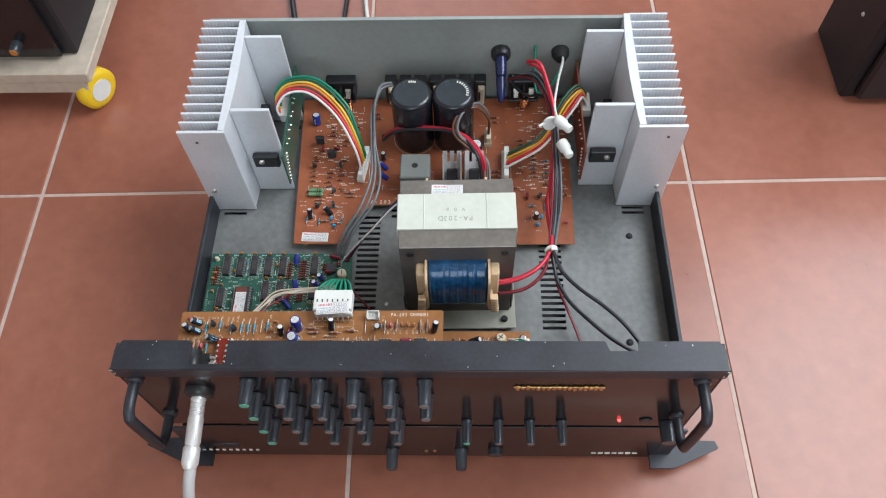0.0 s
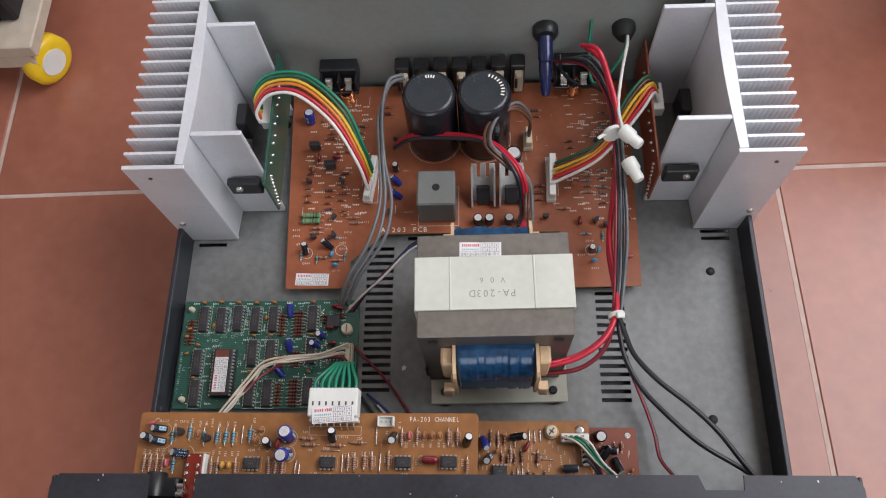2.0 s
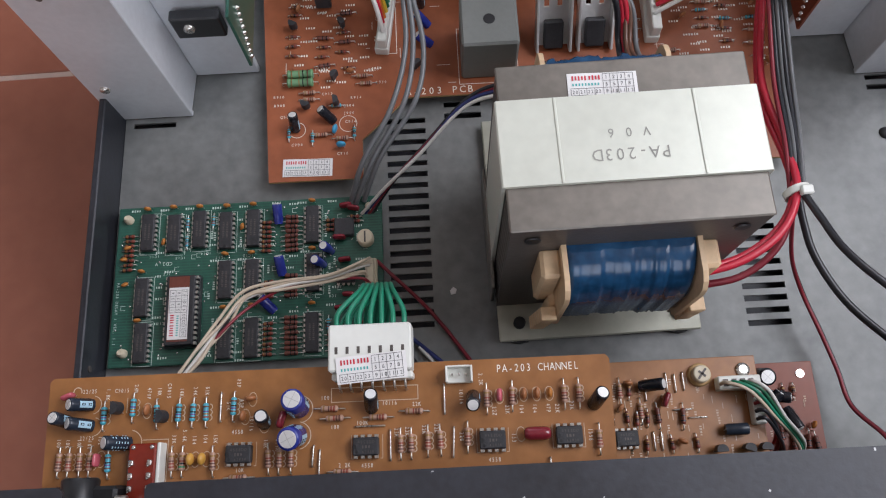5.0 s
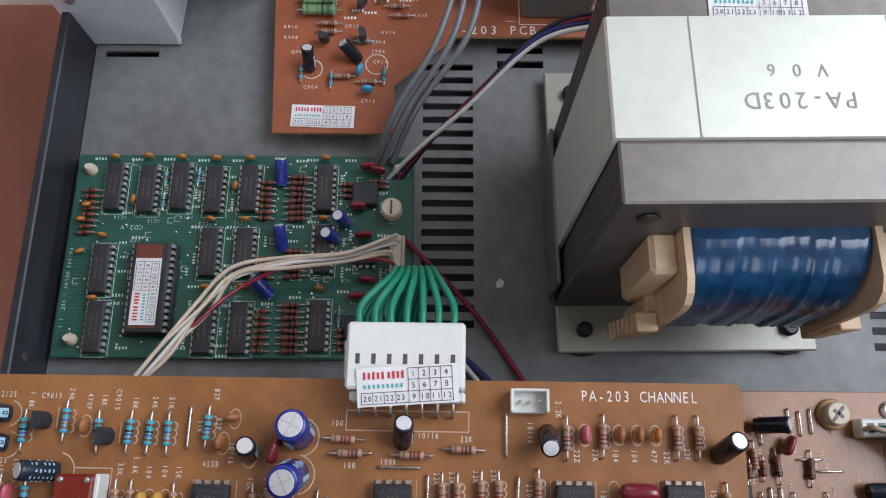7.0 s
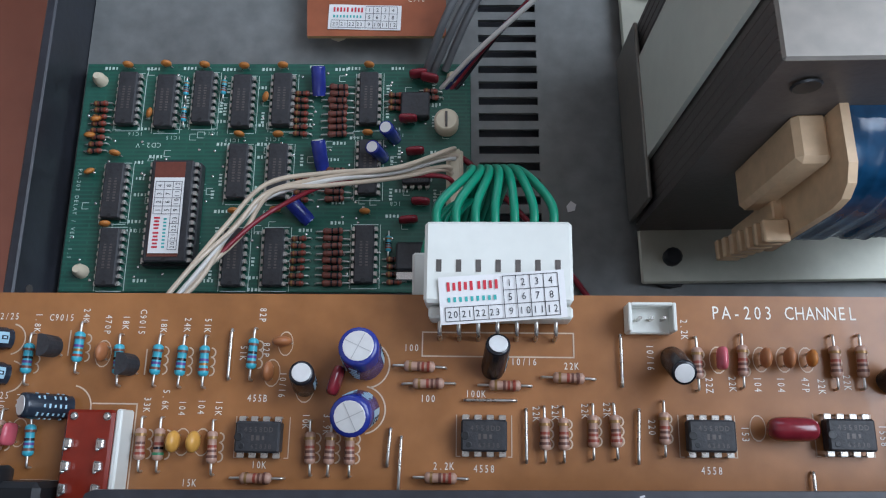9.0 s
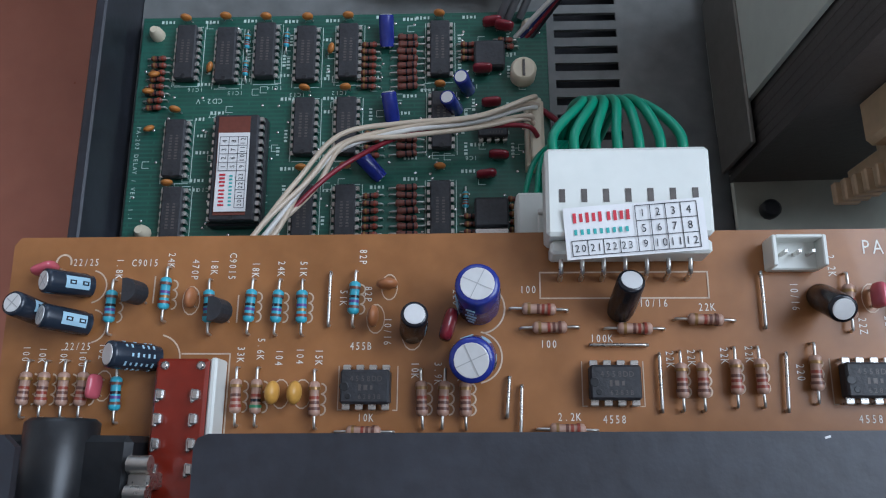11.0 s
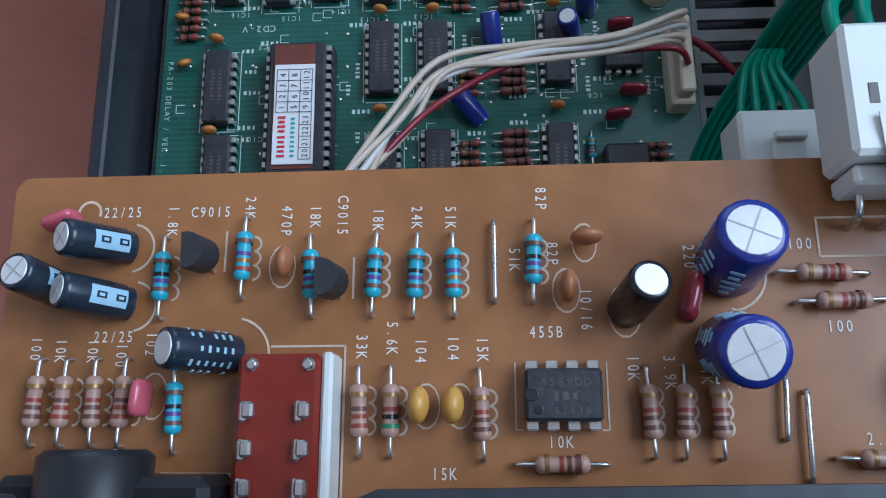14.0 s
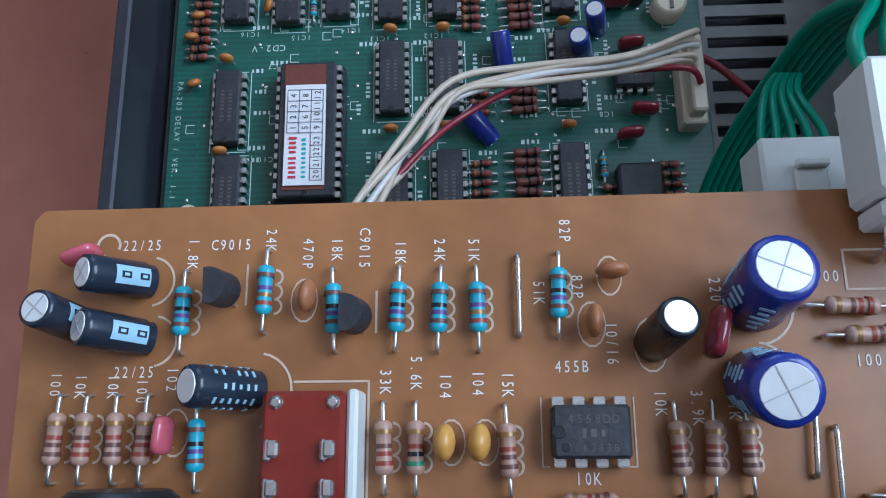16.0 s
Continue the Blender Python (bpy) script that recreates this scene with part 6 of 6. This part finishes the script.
wire("red", [(0.088, 0.410, 0.112), (0.098, 0.398, 0.122), (0.106, 0.380, 0.112), (0.1110, 0.352, 0.103), (0.1100, 0.310, 0.078), (0.1050, 0.270, 0.076), (0.1058, 0.230, 0.088), (0.1035, 0.2065, 0.096), (0.093, 0.188, 0.098), (0.074, 0.176, 0.098), (0.050, 0.171, 0.097)], 0.0018, "thick red wire curving to the transformer", "transformer wires")
wire("red", [(0.090, 0.414, 0.106), (0.101, 0.394, 0.115), (0.107, 0.372, 0.106), (0.1125, 0.348, 0.100), (0.1090, 0.306, 0.074), (0.1038, 0.264, 0.074), (0.1050, 0.226, 0.086), (0.1025, 0.2055, 0.094), (0.093, 0.190, 0.095), (0.074, 0.178, 0.096), (0.050, 0.172, 0.101)], 0.0016, "red wire curving to the transformer", "transformer wires")
wire("maroon", [(0.1035, 0.2065, 0.0925), (0.096, 0.186, 0.088), (0.078, 0.173, 0.084), (0.050, 0.170, 0.083)], 0.0016, "brown wire curving to the transformer", "transformer wires")
wire("black", [(0.1045, 0.2065, 0.094), (0.1062, 0.1925, 0.091), (0.1088, 0.1777, 0.090), (0.1176, 0.1586, 0.090), (0.1318, 0.1409, 0.092), (0.1505, 0.1236, 0.091), (0.1732, 0.1095, 0.090), (0.1850, 0.0982, 0.098), (0.1910, 0.0880, 0.100)], 0.0016, "black mains wire running to the front switch", "mains wires")
wire("black", [(0.1052, 0.2065, 0.096), (0.1070, 0.1915, 0.104), (0.1108, 0.1756, 0.110), (0.1226, 0.1595, 0.113), (0.1414, 0.1432, 0.113), (0.1556, 0.1286, 0.112), (0.1670, 0.1135, 0.109), (0.1793, 0.0979, 0.105), (0.1850, 0.0880, 0.103)], 0.0016, "black mains wire running to the front switch", "mains wires")
wire("maroon", [(0.1040, 0.2065, 0.0925), (0.1120, 0.1890, 0.062), (0.1208, 0.1755, 0.045), (0.1285, 0.1554, 0.040), (0.1333, 0.1373, 0.039), (0.1350, 0.1203, 0.042), (0.1418, 0.1062, 0.052), (0.1460, 0.0950, 0.056)], 0.0010, "thin dark red wire running to the front", "front wires")
wire("black", [(0.1044, 0.2062, 0.0920), (0.1126, 0.1888, 0.061), (0.1220, 0.1753, 0.044), (0.1297, 0.1554, 0.039), (0.1345, 0.1373, 0.038), (0.1362, 0.1203, 0.041), (0.1430, 0.1062, 0.051), (0.1472, 0.0950, 0.055)], 0.0008, "thin black wire twisted beside the dark red one", "front wires")
t = thing("cable_tie", at(0.1045, 0.2062, 0.0938), "white nylon cable tie round the trunk loom", "cable tie", "cable ties")
part("band", B().lathe([(0.0058, -0.0015), (0.0058, 0.0015)], 16, 0, pose(0, 0, 0, 80, 0, 10)), WHITE, t)
part("head", B().box((0.0015, -0.001, 0.0055), (0.0052, 0.0042, 0.0034), 0, 0.0006), WHITE, t)
t = thing("cable_tie", at(0.1105, 0.3400, 0.103), "white nylon cable tie round the trunk loom", "cable tie", "cable ties")
part("band", B().lathe([(0.0075, -0.0013), (0.0075, 0.0013)], 16, 0, pose(0, 0, 0, 80, 20, 10)), WHITE, t)
part("tail", B().box((-0.008, -0.003, 0.002), (0.008, 0.0024, 0.0012), 0, 0.0003, Matrix.Rotation(radians(35), 3, "Z")), WHITE, t)
for p, d in (((0.1160, 0.3385, 0.110), (0.60, -0.72, 0.05)), ((0.1195, 0.3190, 0.101), (0.40, -0.88, -0.05))):
    q = Vector(d).normalized()
    m = Matrix.Translation(p) @ q.to_track_quat("Z", "Y").to_matrix().to_4x4()
    c = thing("crimp_connector", m, "milky white closed-end crimp connector on the loom", "connector", "crimp connectors")
    part("barrel", B().lathe([(0.0052, 0), (0.0056, 0.002), (0.0054, 0.009), (0.0042, 0.010), (0.0042, 0.016), (0.0034, 0.0175)], 14, 0), WHITE, c)
wire("white", [(0.124, 0.436, 0.100), (0.124, 0.420, 0.102), (0.118, 0.395, 0.104), (0.112, 0.362, 0.106), (0.1125, 0.340, 0.110)], 0.0013, "white mains wire from the cable gland", "mains wires")
wire("green", [(0.126, 0.436, 0.098), (0.122, 0.416, 0.094), (0.110, 0.404, 0.080), (0.100, 0.404, 0.074), (0.097, 0.420, 0.086), (0.098, 0.438, 0.106)], 0.0013, "green earth wire looped to the rear panel", "mains wires")
wire("black", [(0.076, 0.430, 0.074), (0.078, 0.416, 0.070), (0.090, 0.402, 0.072), (0.100, 0.392, 0.084), (0.107, 0.374, 0.100)], 0.0014, "black wire joining the trunk loom", "mains wires")
# grey leads past the reservoir capacitors and down through the notch
loom(("grey", "grey", "grey"),
     [(-0.046, 0.400, 0.092), (-0.058, 0.394, 0.092), (-0.064, 0.372, 0.084), (-0.0635, 0.340, 0.072), (-0.060, 0.306, 0.066), (-0.066, 0.276, 0.062), (-0.082, 0.252, 0.050), (-0.092, 0.236, 0.032)], 0.0014,
     [(0, 0.001, 0.001), (0.0004, 0.001, 0.002), (0.0014, 0.0008, 0.002), (0.0022, 0, 0.0008), (0.0042, 0, 0.0004), (0.0060, 0.0012, 0.0004), (0.0046, 0.002, 0), (0.003, 0.001, 0)], " lead looping beside the reservoir capacitors", "grey leads", 5)
loom(("white", "blue", "maroon", "black"),
     [(-0.006, 0.2585, 0.098), (-0.020, 0.263, 0.094), (-0.036, 0.262, 0.084), (-0.056, 0.250, 0.064), (-0.074, 0.240, 0.046), (-0.088, 0.230, 0.029)], 0.0009,
     [(0.0, 0.0008, 0.0012), (0.0006, 0.0012, 0.001), (0.0008, 0.0014, 0.001), (0.0016, 0.0020, 0.0004), (0.002, 0.0016, 0.0004), (0.002, 0, 0)], " lead from the transformer", "transformer leads", 6)
loom(("red", "red", "black"),
     [(-0.056, 0.360, 0.056), (-0.040, 0.3585, 0.072), (-0.010, 0.3555, 0.078), (0.012, 0.351, 0.080), (0.028, 0.338, 0.082), (0.041, 0.320, 0.078), (0.045, 0.303, 0.062), (0.044, 0.288, 0.070), (0.042, 0.270, 0.098)], 0.0016,
     [(0, -0.002, 0.001), (0, -0.0028, 0.0012), (0, -0.0028, 0.0012), (0, -0.0026, 0.001), (-0.0016, -0.002, 0.001), (-0.0022, -0.001, 0), (-0.0026, 0, 0), (-0.002, 0, 0), (-0.002, 0, 0)], " supply lead crossing the power board", "supply leads", 7)
loom(("brown", "brown", "grey"),
     [(0.051, 0.372, 0.050), (0.050, 0.374, 0.072), (0.038, 0.372, 0.092), (0.022, 0.358, 0.096), (0.018, 0.342, 0.088), (0.032, 0.330, 0.080), (0.046, 0.318, 0.074), (0.048, 0.296, 0.066), (0.046, 0.268, 0.096)], 0.0013,
     [(0, 0.0020, 0), (0.0, 0.002, 0.001), (0.0008, 0.002, 0.001), (0.002, 0.0, 0.001), (0.002, 0, 0.001), (0.0016, 0.001, 0), (0.002, 0, 0), (0.002, 0, 0), (0.002, 0, 0)], " lead looping over the power board", "supply leads", 8)
# cream loom from the green board
loom(("cream", "cream", "white", "cream", "cream", "maroon"),
     [(-0.0840, 0.1960, 0.0440), (-0.088, 0.1960, 0.0470), (-0.104, 0.1925, 0.0480), (-0.124, 0.1900, 0.0495), (-0.141, 0.1840, 0.0520), (-0.151, 0.1720, 0.0550), (-0.160, 0.1560, 0.0590), (-0.172, 0.1400, 0.0620), (-0.178, 0.1250, 0.0640)], 0.00078,
     [(0, -0.0028, 0), (0, -0.0020, -0.0006), (0, -0.0007, -0.0009), (0.0003, -0.0010, -0.0006), (0.0008, -0.0009, -0.0006), (0.0007, -0.0003, -0.0007), (0.0004, -0.0003, -0.0008), (0.0002, -0.0003, -0.0008), (0.0004, 0, -0.0006)], " signal wire from the green board", "signal wires", 9, 2.0)
# green fan into the white plug
rr = random.Random(5)
for i in range(7):
    x = -0.0760 + (i - 3) * 0.0040
    u = (i - 3) * 0.0021
    wire("green", [(x, 0.1500, 0.1175), (x + 0.1 * u, 0.1585, 0.1165), (-0.0745 + 1.05 * u, 0.1690, 0.1090 + rr.uniform(-0.001, 0.001)), (-0.0755 + 0.85 * u, 0.1755, 0.0930), (-0.0770 + 0.8 * u, 0.1740, 0.0740), (-0.0800 + 0.8 * u, 0.1680, 0.0560), (-0.0820 + 0.8 * u, 0.1600, 0.0420), (-0.0840 + 0.8 * u, 0.1500, 0.0340)], 0.00105, "green wire arching into the white plug", "green plug wires")
for i in range(5):
    x = -0.0930 + i * 0.0025
    wire("green", [(x, 0.1500, 0.0930), (x + 0.0008, 0.1560, 0.0920), (-0.0895 + 0.0014 * i, 0.1640, 0.0890), (-0.0840 + 0.0010 * i, 0.1710, 0.0820), (-0.0800 + 0.0009 * i, 0.1745, 0.0680), (-0.0805 + 0.0010 * i, 0.1690, 0.0500), (-0.0830 + 0.0010 * i, 0.1580, 0.0400)], 0.00068, "green wire arching into the lower plug", "green plug wires")
pb = thing("lower_plug", at(-0.0880, 0.1450, 0.0930), "white nylon plug below the channel board", "plug")
part("housing", B().box((0, 0, 0), (0.0140, 0.0160, 0.0090), 0, 0.0006), WHITE, pb)
part("latch", B().box((0, -0.002, 0.0050), (0.0050, 0.0090, 0.0012), 0, 0.0003).box((0, 0.0030, 0.0060), (0.0050, 0.0014, 0.0014), 0, 0.0003), WHITE, pb)
for k in range(4):
    part("contact", B().box((-0.0045 + 0.003 * k, -0.0092, 0), (0.0008, 0.0030, 0.0008)), TIN, pb)
wire("maroon", [(-0.082, 0.205, 0.030), (-0.074, 0.196, 0.034), (-0.058, 0.180, 0.030), (-0.044, 0.162, 0.028), (-0.032, 0.142, 0.030), (-0.028, 0.120, 0.040)], 0.0010, "thin dark red wire on the bottom plate", "floor wires")
wire("blue", [(-0.070, 0.168, 0.030), (-0.058, 0.158, 0.029), (-0.046, 0.146, 0.029), (-0.038, 0.128, 0.034)], 0.0011, "thin blue wire on the bottom plate", "floor wires")
wire("black", [(-0.074, 0.166, 0.030), (-0.064, 0.152, 0.029), (-0.056, 0.142, 0.029), (-0.048, 0.124, 0.034)], 0.0012, "thin black wire on the bottom plate", "floor wires")
wire("white", [(-0.062, 0.160, 0.029), (-0.052, 0.148, 0.029), (-0.044, 0.136, 0.031), (-0.036, 0.120, 0.036)], 0.0010, "thin white wire on the bottom plate", "floor wires")
# jumpers on the small boards
for k, (c, dx) in enumerate((("cream", 0.0), ("green", 0.0036), ("darkgreen", 0.0072), ("white", 0.0108))):
    wire(c, [(0.0667 + dx, 0.1296, 0.0735), (0.0680 + dx, 0.1296, 0.0780), (0.0765 + 0.7 * dx, 0.1255, 0.0790), (0.0885 + 0.3 * dx, 0.1140 + 0.1 * dx, 0.0720), (0.0985 + 0.3 * dx, 0.1080, 0.0600), (0.1050 + 0.2 * dx, 0.1010 + 0.2 * dx, 0.0500), (0.1040, 0.0960, 0.0430)], 0.0008, c.replace("dark", "dark ") + " jumper wire between the small boards", "jumper wires")
for k, c in enumerate(("red", "maroon", "black", "black")):
    wire(c, [(0.0795, 0.1241 - 0.0032 * k, 0.0735), (0.0820, 0.1241 - 0.0032 * k, 0.0765), (0.0880, 0.1180 - 0.0030 * k, 0.0700), (0.0930 + 0.0008 * k, 0.1080 - 0.0020 * k, 0.0560), (0.0935 + 0.0015 * k, 0.1020 - 0.0020 * k, 0.0430)], 0.0008, c + " jumper wire between the small boards", "jumper wires")


# ---- microphone plug at the front ----
def microphone_plug():
    p = thing("microphone_plug", at(-0.180, 0.078, 0.095), "bright steel microphone plug with a grey cable in the front socket", "plug")
    part("socket", B().lathe([(0.0115, -0.001), (0.0115, 0.004), (0.0085, 0.006)], 20, 0, pose(0, 0, 0, 90, 0, 0)), PLASTIC, p)
    prof = [(0.0054, 0.004), (0.0060, 0.006)]
    for k in range(6):
        prof += [(0.0060, 0.008 + 0.002 * k), (0.0055, 0.0085 + 0.002 * k), (0.0055, 0.0095 + 0.002 * k)]
    prof += [(0.0061, 0.021), (0.0061, 0.040), (0.0056, 0.042)]
    part("barrel", B().lathe(prof, 20, 0, pose(0, 0, 0, 108, 0, -4)), CHROME, p)
    part("clamp", B().lathe([(0.0054, 0.042), (0.0070, 0.044), (0.0070, 0.056), (0.0048, 0.060)], 8, 0, pose(0, 0, 0, 108, 0, -4)), CHROME, p)
    part("cable", B().tube([(-0.003, -0.054, -0.018), (-0.005, -0.072, -0.030), (-0.010, -0.100, -0.075), (-0.016, -0.130, -0.140), (-0.020, -0.170, -0.182), (-0.024, -0.300, -0.1950), (-0.02, -0.60, -0.1953)], 0.0046, 12, 0, 6), GREYRUB, p, "thick pale grey cable")


microphone_plug()


# ---- the things standing on the floor behind ----
def trolley():
    t = thing("wheeled_platform", at(-0.4400, 0.5335, FLOOR), "raw board platform on small yellow wheels", "trolley")
    part("board", B().box((-0.36, 0.28, 0.066), (0.72, 0.56, 0.016), 0, 0.0015), WOOD, t)
    part("edge_batten", B().box((-0.36, 0.010, 0.048), (0.70, 0.018, 0.020), 0, 0.0015), WOOD, t)
    for x, y in ((-0.012, 0.020), (-0.65, 0.020), (-0.012, 0.50), (-0.65, 0.50)):
        c = part("caster", B().box((x - 0.010, y + 0.004, 0.047), (0.022, 0.030, 0.018), 0, 0.001), ALU_DULL, t)
        part("wheel", B().lathe([(0.012, -0.009), (0.022, -0.010), (0.0275, -0.006), (0.0275, 0.006), (0.022, 0.010), (0.012, 0.009)], 28, 0, pose(x, y, 0.0275, 90, 0, 62)), YELLOW, c, "yellow wheel tread")
        part("hub", B().lathe([(0.015, -0.0105), (0.015, 0.0105)], 20, 0, pose(x, y, 0.0275, 90, 0, 62)), WHITE, c)
    d = thing("audio_rack_device", at(-0.4580, 0.5555, FLOOR + 0.0743), "black audio device with knobs standing on the wheeled platform", "audio device")
    part("body", B().box((-0.23, 0.20, 0.11), (0.46, 0.38, 0.22), 0, 0.003), CLOTHBLACK, d)
    part("front_panel", B().box((-0.235, 0.005, 0.108), (0.44, 0.010, 0.205), 0, 0.002), GLOSSBLACK, d, "glossy black front panel")
    part("trim_line", B().box((-0.235, -0.0006, 0.128), (0.40, 0.002, 0.004), 0, 0.0004), ALU_DULL, d)
    for i in range(6):
        k = part("knob", B().lathe([(0.0065, 0), (0.006, 0.014), (0.005, 0.0155)], 16, 0, pose(-0.060 - 0.033 * i, 0, 0.030, 90, 0, 0)), KNOB, d)
        part("knob_cap", B().lathe([(0.0048, 0.0155), (0.0044, 0.0162)], 16, 0, pose(-0.060 - 0.033 * i, 0, 0.030, 90, 0, 0)), DISC_ORANGE, k)


trolley()


def loudspeaker():
    s = thing("loudspeaker", at(0.517, 0.547, FLOOR), "matt black loudspeaker cabinet standing on the floor", "loudspeaker")
    part("cabinet", B().box((0.14, 0.066, 0.17), (0.28, 0.122, 0.34), 0, 0.003), CLOTHBLACK, s)
    part("front_frame", B().box((0.145, -0.0015, 0.172), (0.262, 0.014, 0.325), 0, 0.004), PLASTIC, s, "dark grey cloth front")
    part("corner_screw", B().lathe([(0.003, 0), (0.002, 0.002)], 10, 0, pose(-0.0004, 0.05, 0.10, 0, -90, 0)), ALU_DULL, s)


loudspeaker()
wire("white", [(-0.12, 0.80, FLOOR + 0.004), (-0.10, 0.66, FLOOR + 0.004), (-0.07, 0.635, FLOOR + 0.004), (-0.03, 0.640, FLOOR + 0.004), (0.02, 0.665, FLOOR + 0.004), (0.06, 0.675, FLOOR + 0.004), (0.082, 0.650, FLOOR + 0.004), (0.083, 0.60, FLOOR + 0.004), (0.08, 0.48, FLOOR + 0.004)], 0.0032, "white cable lying on the tiles behind", "floor cables", "floor_cable")
wire("black", [(-0.14, 0.82, FLOOR + 0.004), (-0.145, 0.67, FLOOR + 0.004), (-0.19, 0.60, FLOOR + 0.006), (-0.22, 0.56, FLOOR + 0.004), (-0.18, 0.48, FLOOR + 0.004)], 0.0032, "black cable lying on the tiles behind", "floor cables", "floor_cable")
wire("black", [(-0.24, 0.85, FLOOR + 0.006), (-0.20, 0.66, FLOOR + 0.006), (-0.15, 0.59, FLOOR + 0.012), (-0.13, 0.48, FLOOR + 0.006)], 0.0042, "thick black cable lying on the tiles behind", "floor cables", "floor_cable")
for x in (-0.19, -0.145):
    p = thing("cable_plug", at(x, 0.470, 0.020), "black plug and lead at the rear of the amplifier", "plug", "rear plugs")
    part("barrel", B().lathe([(0.006, -0.028), (0.007, -0.006), (0.0055, 0.020)], 14, 0, pose(0, 0, 0, 90, 0, 0)), RUBBER, p)
    part("lead", B().tube([(0, 0.02, 0), (0.004, 0.05, -0.01), (0.0, 0.10, -0.08), (-0.01, 0.20, -0.119)], 0.0045, 8, 0, 5), RUBBER, p)

solo("paper_scrap", B().prism([(0, 0), (0.0024, 0.0006), (0.0030, 0.0028), (0.0012, 0.0040), (-0.0004, 0.0022)], 0, 0.0004), PAPER, "tiny torn white paper scrap on the bottom plate", "paper scrap", m=at(-0.0450, 0.1860, DECK))
